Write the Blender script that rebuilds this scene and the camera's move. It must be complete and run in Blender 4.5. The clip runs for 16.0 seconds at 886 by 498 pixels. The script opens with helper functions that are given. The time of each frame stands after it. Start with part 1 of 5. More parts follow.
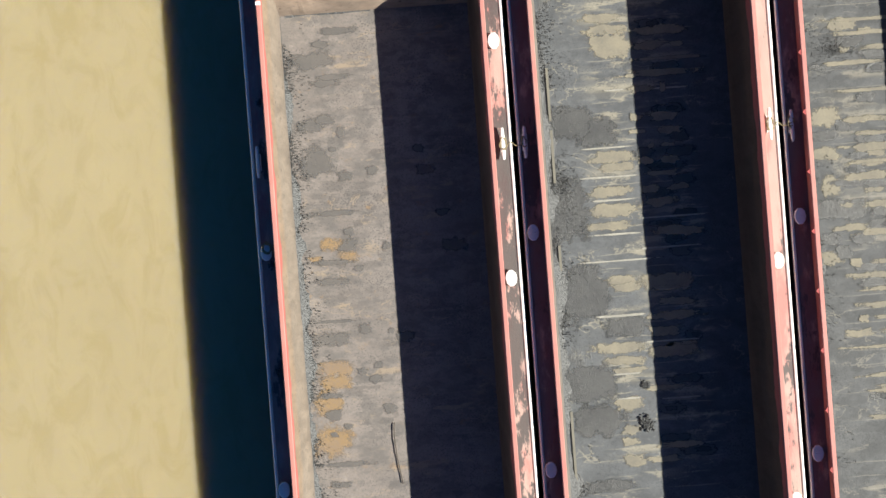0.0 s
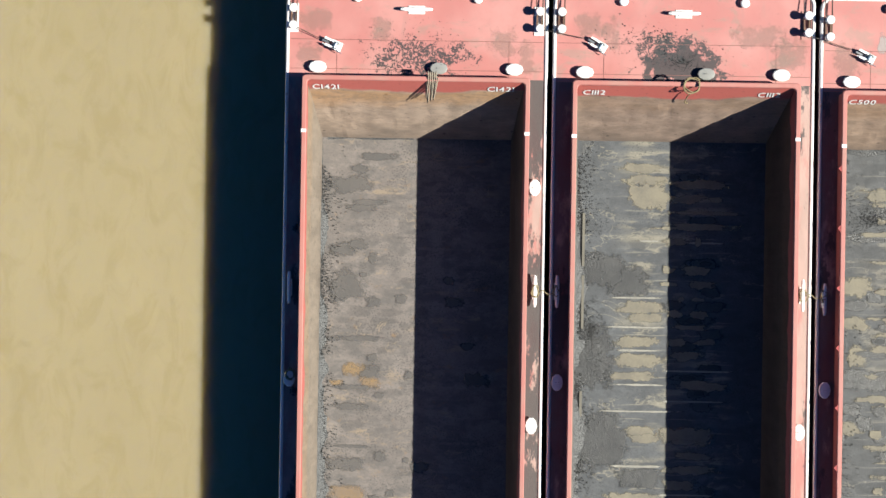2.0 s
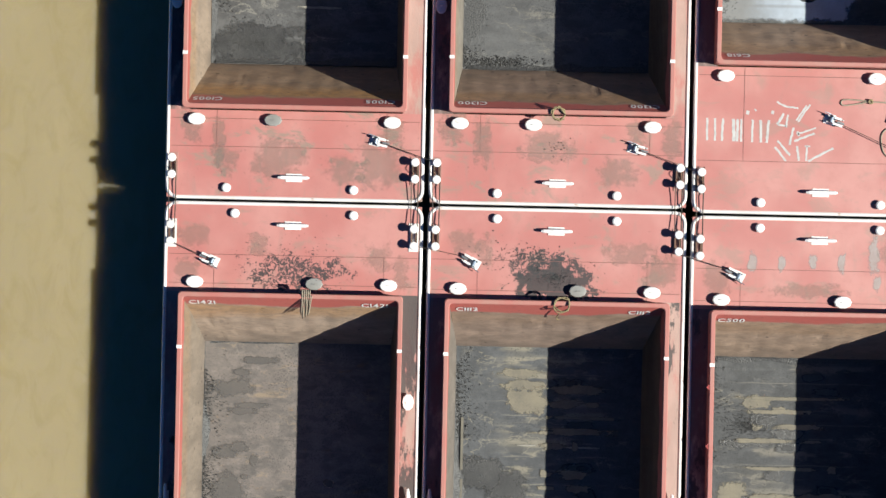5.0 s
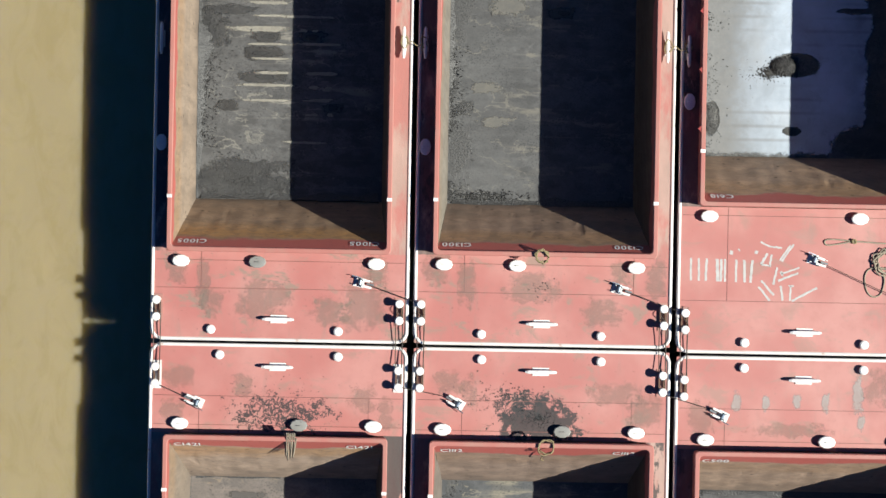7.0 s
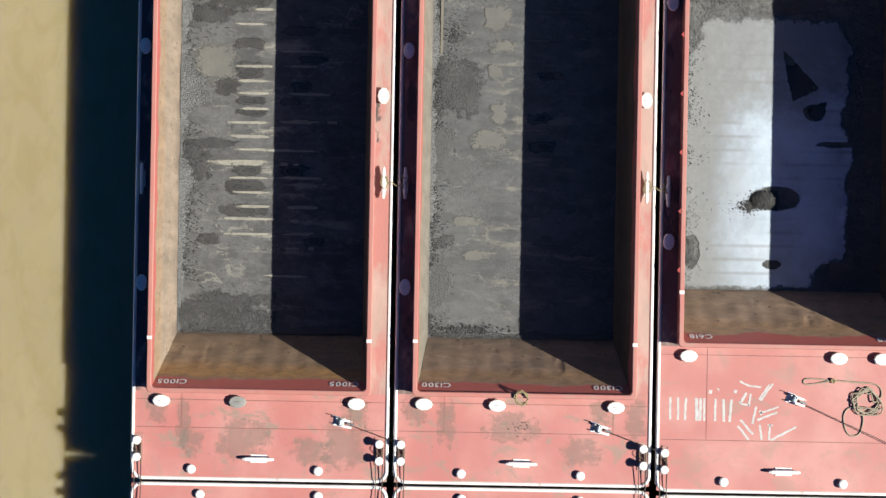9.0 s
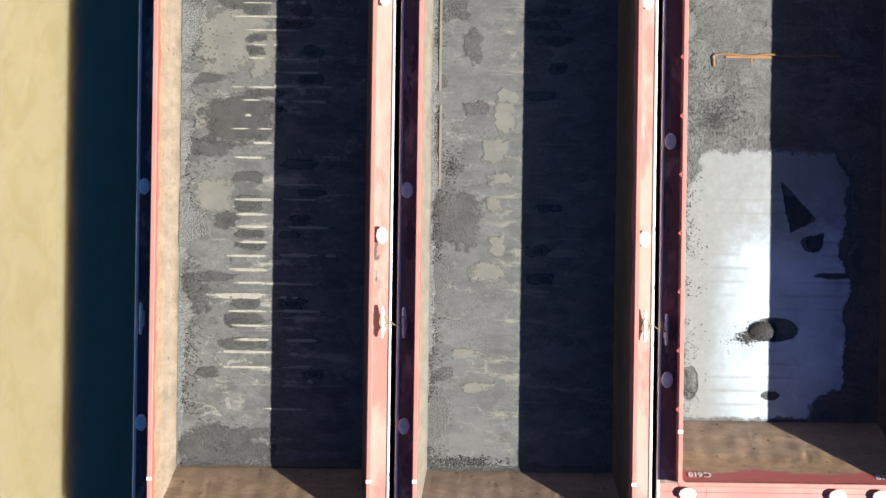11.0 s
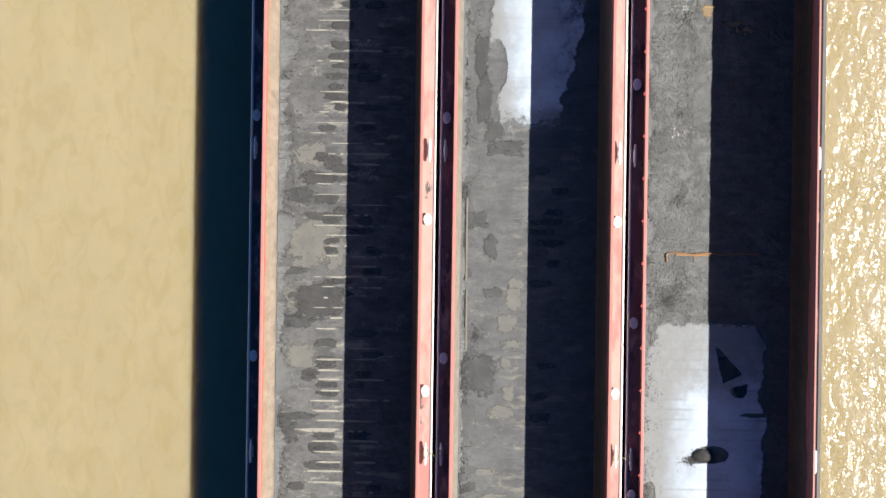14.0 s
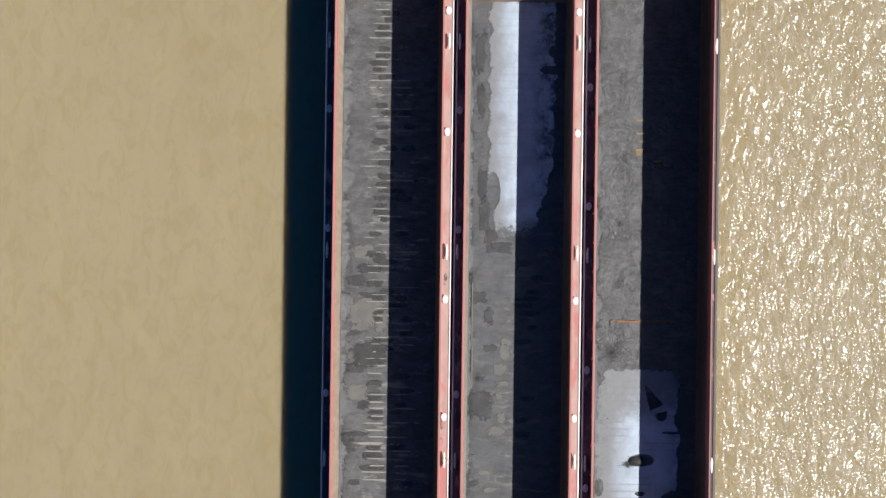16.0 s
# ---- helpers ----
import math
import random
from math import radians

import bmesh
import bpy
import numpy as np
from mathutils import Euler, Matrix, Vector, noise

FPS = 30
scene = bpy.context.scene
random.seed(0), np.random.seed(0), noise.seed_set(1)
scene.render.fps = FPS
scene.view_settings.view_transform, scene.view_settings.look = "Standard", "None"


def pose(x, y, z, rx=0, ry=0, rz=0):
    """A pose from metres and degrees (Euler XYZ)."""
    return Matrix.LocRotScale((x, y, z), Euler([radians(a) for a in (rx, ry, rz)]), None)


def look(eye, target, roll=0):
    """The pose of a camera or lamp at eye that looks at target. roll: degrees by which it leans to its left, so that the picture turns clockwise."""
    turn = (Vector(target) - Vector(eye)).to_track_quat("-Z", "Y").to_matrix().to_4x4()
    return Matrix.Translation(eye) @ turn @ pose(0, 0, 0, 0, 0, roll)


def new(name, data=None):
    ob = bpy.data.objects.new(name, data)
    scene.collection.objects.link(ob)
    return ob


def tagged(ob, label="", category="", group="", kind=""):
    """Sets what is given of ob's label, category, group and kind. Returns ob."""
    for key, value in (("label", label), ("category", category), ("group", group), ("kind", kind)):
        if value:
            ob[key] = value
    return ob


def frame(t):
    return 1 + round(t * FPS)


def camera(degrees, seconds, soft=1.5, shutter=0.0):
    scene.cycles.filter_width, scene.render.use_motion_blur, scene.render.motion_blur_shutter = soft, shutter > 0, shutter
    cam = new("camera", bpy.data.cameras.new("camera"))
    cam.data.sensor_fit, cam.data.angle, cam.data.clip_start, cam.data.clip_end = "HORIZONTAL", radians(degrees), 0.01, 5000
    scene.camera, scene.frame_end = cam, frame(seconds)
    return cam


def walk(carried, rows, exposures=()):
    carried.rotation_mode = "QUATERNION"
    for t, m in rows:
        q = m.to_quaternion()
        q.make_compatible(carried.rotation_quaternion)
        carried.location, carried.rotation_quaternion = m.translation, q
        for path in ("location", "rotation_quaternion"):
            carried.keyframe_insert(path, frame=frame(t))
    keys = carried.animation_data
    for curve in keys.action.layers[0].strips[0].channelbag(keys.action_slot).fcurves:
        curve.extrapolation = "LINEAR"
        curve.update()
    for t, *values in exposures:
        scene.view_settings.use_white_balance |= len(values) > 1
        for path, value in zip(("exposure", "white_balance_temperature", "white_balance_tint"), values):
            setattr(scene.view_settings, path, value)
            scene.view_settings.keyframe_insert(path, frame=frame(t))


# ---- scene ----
cam = camera(28.8, 16.0)
PATH = [
    (0, pose(-3.325, -16.765, 71.263, 0, 0, -4.322)),
    (0.5, pose(-3.550, -15.354, 71.290, 0, 0, -3.660)),
    (0.6, pose(-3.593, -15.073, 71.282, 0, 0, 0.300)),
    (0.7, pose(-3.635, -14.792, 71.275, 0, 0, 3.800)),
    (0.8, pose(-3.678, -14.511, 71.267, 0, 0, 5.250)),
    (0.9, pose(-3.720, -14.230, 71.260, 0, 0, 5.300)),
    (1, pose(-3.763, -13.949, 71.252, 0, 0, 4.943)),
    (1.5, pose(-4.086, -12.477, 71.527, 0, 0, 2.168)),
    (2, pose(-4.345, -10.952, 71.197, 0, 0, 0.908)),
    (2.5, pose(-4.629, -9.533, 71.118, 0, 0, 0.971)),
    (3, pose(-4.869, -8.110, 71.280, 0, 0, 1.044)),
    (3.5, pose(-4.143, -6.627, 71.613, 0, 0, 1.085)),
    (4, pose(-2.350, -5.048, 71.811, 0, 0, 1.146)),
    (4.5, pose(0.199, -3.481, 72.091, 0, 0, 1.255)),
    (7, pose(1.252, 3.955, 72.286, 0, 0, 1.073)),
    (7.5, pose(1.192, 5.404, 72.294, 0, 0, 1.115)),
    (8, pose(1.286, 6.867, 72.248, 0, 0, 1.098)),
    (8.5, pose(1.497, 8.343, 72.252, 0, 0, 1.034)),
    (9, pose(1.996, 9.825, 72.433, 0, 0, 1.033)),
    (11.5, pose(1.934, 17.093, 72.549, 0, 0, 0.788)),
    (12, pose(1.584, 18.530, 72.544, 0, 0, 0.839)),
    (12.5, pose(1.244, 19.965, 72.607, 0, 0, 0.869)),
    (13, pose(0.890, 21.435, 79.645, 0, 0, 0.990)),
    (13.5, pose(0.599, 22.938, 89.265, 0, 0, 0.937)),
    (14, pose(0.315, 24.443, 100.262, 0, 0, 0.814)),
    (14.5, pose(0.023, 25.955, 112.044, 0, 0, 0.676)),
    (15, pose(-0.223, 27.457, 125.976, 0, 0, 0.531)),
    (15.5, pose(-0.444, 28.911, 141.368, 0, 0, 0.640)),
    (16, pose(-0.852, 30.389, 146.054, 0, 0, 0.722)),
]
EXPOSURES = [(0.0, 1.46, 6480, 6), (1.5, 1.36, 6450, 6), (3.5, 1.02, 6420, 6), (4.7, 1.0, 6420, 6), (7.0, 0.99, 6450, 6), (9.2, 1.14, 6480, 7), (11.3, 1.69, 6500, 7),
             (12.5, 1.72, 6500, 8), (13.5, 1.6, 6450, 9), (14.5, 1.32, 6400, 11), (15.5, 1.05, 6280, 13), (16.0, 0.92, 6200, 13)]

walk(cam, PATH, exposures=EXPOSURES)

# ---- light ----
TO_SUN = Vector((1.02, -0.18, 1.0))
world = bpy.data.worlds.new("world")
scene.world = world
world.use_nodes = True
wn = world.node_tree.nodes
sky = wn.new("ShaderNodeTexSky")
sky.sky_type = "NISHITA"
sky.sun_disc = False
sky.sun_elevation = radians(44)
sky.sun_rotation = radians(100)
sky.ozone_density = 6.0
sky.dust_density = 0.3
wn["Background"].inputs["Strength"].default_value = 0.030
deep = wn.new("ShaderNodeMix")  # a clear, deep blue autumn sky
deep.data_type, deep.blend_type = "RGBA", "MULTIPLY"
deep.inputs[0].default_value = 1.0
deep.inputs[7].default_value = (0.16, 0.60, 1.05, 1.0)
world.node_tree.links.new(sky.outputs[0], deep.inputs[6])
world.node_tree.links.new(deep.outputs[2], wn["Background"].inputs["Color"])
sun_data = bpy.data.lights.new("sun", "SUN")
sun_data.energy = 5.0
sun_data.angle = radians(0.55)
sun_data.color = (1.0, 0.965, 0.885)
sun = new("sun", sun_data)
sun.matrix_world = look(TO_SUN * 60, (0, 0, 0))


# ---- material helpers ----
class Nodes:
    """A short way to write a node material."""

    def __init__(self, name, roughness=0.6, metallic=0.0, specular=0.5, tone=0.5):
        self.m = bpy.data.materials.new(name)
        self.tone = tone  # colours are written as sunlit tones; this takes them to base reflectance
        self.m.use_nodes = True
        self.t = self.m.node_tree
        self.b = self.t.nodes["Principled BSDF"]
        self.b.inputs["Roughness"].default_value = roughness
        self.b.inputs["Metallic"].default_value = metallic
        self.b.inputs["Specular IOR Level"].default_value = specular
        self.p = self.t.nodes.new("ShaderNodeTexCoord").outputs["Object"]

    def put(self, socket, value):
        if isinstance(value, bpy.types.NodeSocket):
            self.t.links.new(value, socket)
        elif isinstance(value, (tuple, list)):
            socket.default_value = (*[self.tone * v for v in value], 1.0) if len(value) == 3 and socket.type == "RGBA" else value
        else:
            socket.default_value = value

    def where(self, scale=(1, 1, 1), shift=(0, 0, 0), turn=0):
        n = self.t.nodes.new("ShaderNodeMapping")
        self.put(n.inputs["Vector"], self.p)
        n.inputs["Scale"].default_value = scale
        n.inputs["Location"].default_value = shift
        n.inputs["Rotation"].default_value = (0, 0, radians(turn))
        return n.outputs[0]

    def noise(self, scale, detail=4.0, rough=0.55, at=None, warp=0.0):
        n = self.t.nodes.new("ShaderNodeTexNoise")
        self.put(n.inputs["Vector"], at or self.p)
        n.inputs["Scale"].default_value = scale
        n.inputs["Detail"].default_value = detail
        n.inputs["Roughness"].default_value = rough
        n.inputs["Distortion"].default_value = warp
        return n.outputs[0]

    def cells(self, scale, at=None):
        n = self.t.nodes.new("ShaderNodeTexVoronoi")
        self.put(n.inputs["Vector"], at or self.p)
        n.inputs["Scale"].default_value = scale
        return n.outputs["Distance"]

    def calc(self, op, a, b=0.0, c=0.0):
        n = self.t.nodes.new("ShaderNodeMath")
        n.operation = op
        for s, v in zip(n.inputs, (a, b, c)):
            self.put(s, v)
        return n.outputs[0]

    def step(self, value, lo, hi):
        """0 below lo, 1 above hi, smooth between; lo > hi turns it round."""
        n = self.t.nodes.new("ShaderNodeMapRange")
        n.interpolation_type = "SMOOTHSTEP"
        flip = lo > hi
        self.put(n.inputs["Value"], value)
        n.inputs["From Min"].default_value, n.inputs["From Max"].default_value = min(lo, hi), max(lo, hi)
        n.inputs["To Min"].default_value, n.inputs["To Max"].default_value = (1, 0) if flip else (0, 1)
        return n.outputs[0]

    def mix(self, fac, a, b):
        n = self.t.nodes.new("ShaderNodeMix")
        n.data_type = "RGBA"
        self.put(n.inputs[0], fac)
        self.put(n.inputs[6], a)
        self.put(n.inputs[7], b)
        return n.outputs[2]

    def axes(self):
        n = self.t.nodes.new("ShaderNodeSeparateXYZ")
        self.put(n.inputs[0], self.p)
        return n.outputs

    def done(self, color, height=None, depth=0.01, rough=None):
        self.put(self.b.inputs["Base Color"], color)
        if rough is not None:
            self.put(self.b.inputs["Roughness"], rough)
        if height is not None:
            n = self.t.nodes.new("ShaderNodeBump")
            n.inputs["Distance"].default_value = depth
            self.put(n.inputs["Height"], height)
            self.t.links.new(n.outputs[0], self.b.inputs["Normal"])
        return self.m


def red_paint(name, shift, worn=0.5, fade=0.5, spots=()):
    """Sun-faded red deck paint; spots: (x, y, half width, half depth, net or solid) of coal dirt ground into it."""
    g = Nodes(name, 0.55)
    at = g.where(shift=(shift, shift * 1.7, 0))
    big, mid, fine = g.noise(0.35, 3, 0.5, at), g.noise(1.5, 6, 0.6, at), g.noise(14, 5, 0.6, at)
    c = g.mix(g.step(big, 0.35, 0.7), (0.66, 0.235, 0.205), (0.76, 0.345, 0.30))
    c = g.mix(g.calc("MULTIPLY", g.step(mid, 0.42, 0.75), 0.45), c, (0.60, 0.24, 0.205))
    # walked-off grey and brown patches
    patch = g.noise(0.75, 7, 0.68, g.where((0.8, 1.2, 1), (shift * 2.3, 4.1, 0)), 0.5)
    c = g.mix(g.calc("MULTIPLY", g.step(patch, 0.54, 0.64), min(1, 1.1 * fade)), c, (0.40, 0.30, 0.235))
    streak = g.noise(1.2, 6, 0.68, g.where((1.6, 0.28, 1), (shift, 9.0, 0)), 0.3)
    c = g.mix(g.calc("MULTIPLY", g.step(streak, 0.54, 0.68), fade * 0.45), c, (0.36, 0.29, 0.24))
    rust = g.noise(2.6, 7, 0.68, g.where(shift=(3.0, shift, 0)))
    c = g.mix(g.calc("MULTIPLY", g.step(rust, 0.66, 0.74), worn), c, (0.17, 0.075, 0.04))
    speck = g.noise(7.5, 3, 0.5, g.where(shift=(shift, 2.0, 0)))
    c = g.mix(g.calc("MULTIPLY", g.step(speck, 0.685, 0.705), worn), c, (0.06, 0.05, 0.045))
    ax = g.axes()
    for x, y, w, h, net in spots:
        dx = g.calc("DIVIDE", g.calc("SUBTRACT", ax[0], x), w)
        dy = g.calc("DIVIDE", g.calc("SUBTRACT", ax[1], y), h)
        r = g.calc("SQRT", g.calc("ADD", g.calc("MULTIPLY", dx, dx), g.calc("MULTIPLY", dy, dy)))
        edge = g.noise(2.2, 8, 0.7, g.where(shift=(x, y, 0)))
        inside = g.step(g.calc("ADD", r, g.calc("MULTIPLY", g.calc("SUBTRACT", edge, 0.5), 3.6)), 1.0, 0.8)
        if net:
            vein = g.noise(4.6, 5, 0.6, g.where(shift=(x, 3 * y, 0)), 0.8)
            inside = g.calc("MULTIPLY", inside, g.step(g.calc("ABSOLUTE", g.calc("SUBTRACT", vein, 0.5)), 0.07, 0.05))
        c = g.mix(g.calc("MULTIPLY", inside, 0.93), c, g.mix(fine, (0.02, 0.02, 0.022), (0.06, 0.06, 0.06)))
    h = g.calc("ADD", g.calc("MULTIPLY", mid, 0.6), g.calc("MULTIPLY", fine, 0.4))
    return g.done(c, h, 0.008, g.calc("MULTIPLY_ADD", mid, 0.3, 0.4))


def side_deck_paint(name, shift, coal=0.5, dust_shade=0.0):
    """Red deck paint of the narrow side decks, with strips of ground-in coal."""
    g = Nodes(name, 0.6)
    at = g.where((1, 0.4, 1), (shift, shift, 0))
    mid, fine = g.noise(1.4, 6, 0.6, at), g.noise(10, 6, 0.65, g.where(shift=(shift, 0, 0)))
    worn = g.noise(0.45, 6, 0.66, g.where((1.6, 0.5, 1), (shift, 2, 0)))
    c = g.mix(g.step(worn, 0.47, 0.6), g.mix(g.step(mid, 0.3, 0.7), (0.66, 0.44, 0.37), (0.54, 0.37, 0.31)), g.mix(mid, (0.70, 0.25, 0.21), (0.52, 0.24, 0.205)))
    dirt = g.noise(0.55, 7, 0.7, g.where((1.1, 0.45, 1), (shift, 5, 0)))
    c = g.mix(g.calc("MULTIPLY", g.step(dirt, 0.72 - 0.25 * coal, 0.76 - 0.25 * coal), 0.9), c, g.mix(fine, (0.03, 0.028, 0.028), (0.10, 0.09, 0.085)))
    if dust_shade > 0:  # coal dust and the coaming's shade, both put in the colour of the whole strip, with red paint showing through where feet have scuffed it
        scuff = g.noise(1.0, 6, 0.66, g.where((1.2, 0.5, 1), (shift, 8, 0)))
        c = g.mix(g.calc("MULTIPLY", g.step(scuff, 0.66, 0.5), dust_shade), c, g.mix(fine, (0.05, 0.04, 0.042), (0.15, 0.085, 0.085)))
    return g.done(c, fine, 0.01)


def coaming_paint(name, shift):
    g = Nodes(name, 0.5)
    mid, fine = g.noise(1.1, 6, 0.6, g.where((1, 0.5, 1), (shift, 0, 0))), g.noise(9, 6, 0.7, g.where(shift=(shift, 0, 0)))
    c = g.mix(g.step(mid, 0.3, 0.75), (0.66, 0.23, 0.19), (0.62, 0.30, 0.24))
    c = g.mix(g.calc("MULTIPLY", g.step(fine, 0.66, 0.72), 0.7), c, (0.12, 0.06, 0.04))
    return g.done(c, fine, 0.006)


def hopper_wall_paint(name, shift, band=0.75, tone=(0.20, 0.135, 0.09), rust=0.5, even=0.52, lie=False):
    """Red paint at the rim that gives way to scraped, rusty steel below."""
    g = Nodes(name, 0.62)
    z = g.axes()[2]
    run = (lambda k, q: (0.6 * k, k, 1.2 * k)) if lie else (lambda k, q: (k, k, q))  # scrape marks lie along an end wall and hang down a side wall
    along = g.noise(0.5, 4, 0.6, g.where(run(1, 0.25), (shift, shift, 0)))
    mid = g.noise(1.5, 8, 0.7, g.where(run(0.9, 0.2), (shift, 0, 0)))
    fine = g.noise(8, 6, 0.65, g.where(run(1, 0.3), (0, shift, 0)))
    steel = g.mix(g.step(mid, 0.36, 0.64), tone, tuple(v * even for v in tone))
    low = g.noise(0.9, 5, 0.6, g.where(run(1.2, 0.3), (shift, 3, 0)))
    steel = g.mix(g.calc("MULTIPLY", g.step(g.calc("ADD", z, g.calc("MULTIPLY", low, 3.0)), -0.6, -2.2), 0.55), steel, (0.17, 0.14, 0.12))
    steel = g.mix(g.calc("MULTIPLY", g.step(g.noise(2.0, 4, 0.6, g.where(run(0.5, 0.12), (shift, 1, 0))), 0.55, 0.72), 0.4), steel, (0.13, 0.10, 0.078))
    grit = g.noise(4.2, 9, 0.74, g.where(run(1, 0.25), (shift, 5, 0)))
    steel = g.mix(g.calc("MULTIPLY", g.step(grit, 0.5, 0.62), 0.55), steel, tuple(v * (even - 0.1) for v in tone))
    # dark dots: the shade of small dents, put into the colour
    dots = g.step(g.calc("ADD", g.cells(1.5, g.where(shift=(shift, 1, 2))), g.calc("MULTIPLY", grit, 0.22)), 0.24, 0.19)
    steel = g.mix(g.calc("MULTIPLY", dots, 0.7), steel, (0.07, 0.05, 0.04))
    depth = g.calc("ADD", g.calc("SUBTRACT", 0.95, z), g.calc("MULTIPLY", g.calc("SUBTRACT", along, 0.5), 1.3))
    ochre = g.calc("MULTIPLY", g.step(depth, band, band + 0.25), g.step(depth, band + 1.5, band + 0.6))
    c = g.mix(g.calc("MULTIPLY", ochre, rust), steel, g.mix(g.step(grit, 0.4, 0.62), (0.74, 0.36, 0.09), (0.46, 0.24, 0.085)))
    c = g.mix(g.step(depth, band + 0.14, band - 0.06), c, g.mix(mid, (0.70, 0.16, 0.13), (0.60, 0.17, 0.135)))
    c = g.mix(g.calc("MULTIPLY", g.step(fine, 0.60, 0.70), 0.6), c, (0.09, 0.065, 0.05))
    return g.done(c, g.calc("ADD", mid, g.calc("MULTIPLY", fine, 0.3)), 0.02)


def hopper_floor_steel(name, shift, base, dark, tan, ribs=0.5, blots=0.5, coal=0.4, rust=0.0, reach=(3.0, 8.6), churn=0.0):
    """Scraped hopper floor: plates dished between frames 0.6 m apart, with coal fines left in the dishes."""
    g = Nodes(name, 0.5)
    ax = g.axes()
    wob = g.noise(0.8, 3, 0.5, g.where(shift=(shift, 0, 0)))
    y = g.calc("ADD", ax[1], g.calc("MULTIPLY", g.calc("SUBTRACT", wob, 0.5), 0.16))
    f = g.calc("ABSOLUTE", g.calc("SUBTRACT", g.calc("FRACT", g.calc("DIVIDE", g.calc("ADD", y, 60.0), 0.6)), 0.5))
    big = g.noise(0.33, 4, 0.55, g.where((1, 0.9, 1), (shift, shift, 0)))
    mid = g.noise(1.3, 7, 0.62, g.where((0.8, 1.3, 1), (shift, 2, 0)))
    fine = g.noise(13, 6, 0.7, g.where(shift=(shift, 0, 0)))
    scrape = g.noise(1.6, 5, 0.6, g.where((0.6, 1.7, 1), (shift, 0, 0)))
    c = g.mix(g.step(big, 0.32, 0.68), base, tuple(0.75 * v for v in base))
    c = g.mix(g.calc("MULTIPLY", g.step(mid, 0.44, 0.62), 0.7), c, dark)
    pale = g.noise(2.1, 8, 0.72, g.where((0.9, 1.2, 1), (shift, 17, 0)), 0.6)
    c = g.mix(g.calc("MULTIPLY", g.step(pale, 0.55, 0.7), 0.5), c, tuple(1.35 * v for v in base))
    c = g.mix(g.calc("MULTIPLY", g.step(scrape, 0.52, 0.72), 0.4), c, dark)
    c = g.mix(g.calc("MULTIPLY", g.step(fine, 0.42, 0.66), 0.45), c, dark)
    # light bare steel on the frames, tan mud beside them
    across = g.calc("MULTIPLY", g.step(ax[0], reach[0], reach[0] + 1.6), g.step(ax[0], reach[1], reach[1] - 0.8))
    some = g.noise(0.8, 4, 0.6, g.where((0.45, 1.6, 1), (shift, 7, 0)))
    mud = g.calc("MULTIPLY", g.step(some, 0.62 - 0.22 * ribs, 0.68 - 0.22 * ribs), g.step(g.noise(0.16, 2, 0.5, g.where(shift=(5, shift, 0))), 0.36, 0.5))
    c = g.mix(g.calc("MULTIPLY", g.calc("MULTIPLY", mud, across), g.calc("MULTIPLY_ADD", g.step(f, 0.1, 0.34), 0.55, 0.25)), c, tan)
    line = g.calc("MULTIPLY", g.step(f, 0.44, 0.485), g.step(g.noise(0.9, 3, 0.5, g.where((0.5, 1.5, 1), (0, shift, 0))), 0.56 - 0.2 * ribs, 0.66 - 0.2 * ribs))
    c = g.mix(g.calc("MULTIPLY", g.calc("MULTIPLY", line, across), ribs), c, tuple(min(1, 1.25 * v) for v in tan))
    # dark damp pools of fines in the dishes
    pool = g.noise(1.0, 5, 0.55, g.where((0.75, 1.1, 1), (shift * 3, 1, 0)))
    pool = g.calc("MULTIPLY", g.step(pool, 0.66 - 0.2 * blots, 0.69 - 0.2 * blots), g.step(f, 0.44, 0.36))
    c = g.mix(g.calc("MULTIPLY", g.calc("MULTIPLY", pool, across), 0.45), c, g.mix(fine, dark, tuple(0.5 * v for v in dark)))
    # round scuffs of fines
    blot = g.cells(0.75, g.where((1, 1.5, 1), (shift, shift, 0)))
    blot = g.step(g.calc("ADD", blot, g.calc("MULTIPLY", mid, 0.35)), 0.34, 0.27)
    c = g.mix(g.calc("MULTIPLY", blot, 0.6 * blots), c, dark)
    if rust:
        r = g.noise(0.9, 6, 0.65, g.where((1, 1.5, 1), (9, shift, 0)))
        c = g.mix(g.calc("MULTIPLY", g.step(r, 0.60, 0.72), rust), c, (0.40, 0.22, 0.07))
    # pale tide lines left round dried puddles
    tide = g.calc("ABSOLUTE", g.calc("SUBTRACT", g.noise(0.8, 4, 0.55, g.where((0.8, 1.3, 1), (shift, 12, 0)), 0.4), 0.5))
    c = g.mix(g.calc("MULTIPLY", g.calc("MULTIPLY", g.step(tide, 0.014, 0.004), g.step(some, 0.46, 0.6)), 0.55), c, tuple(min(1, 1.1 * v) for v in tan))
    # coal grit trodden in, thick in some places and thin in others
    grit = g.step(g.calc("ADD", g.cells(11, g.where(shift=(shift, 0, 0))), g.calc("MULTIPLY", g.noise(0.6, 5, 0.65, g.where(shift=(shift, 40, 0))), 1.1)), 0.86, 0.72)
    c = g.mix(g.calc("MULTIPLY", grit, 0.6), c, tuple(0.55 * v for v in dark))
    # loose coal drifts
    drift = g.noise(0.42, 7, 0.62, g.where((1.2, 0.7, 1), (shift, 31, 0)))
    near = g.calc("MULTIPLY", g.step(ax[0], 3.2, 1.2), 0.16)
    heap = g.step(g.calc("ADD", drift, near), 0.74 - 0.22 * coal, 0.79 - 0.22 * coal)
    grain = g.cells(13)
    c = g.mix(g.calc("MULTIPLY", heap, 0.85), c, g.mix(g.step(grain, 0.1, 0.6), (0.025, 0.025, 0.026), (0.10, 0.099, 0.097)))
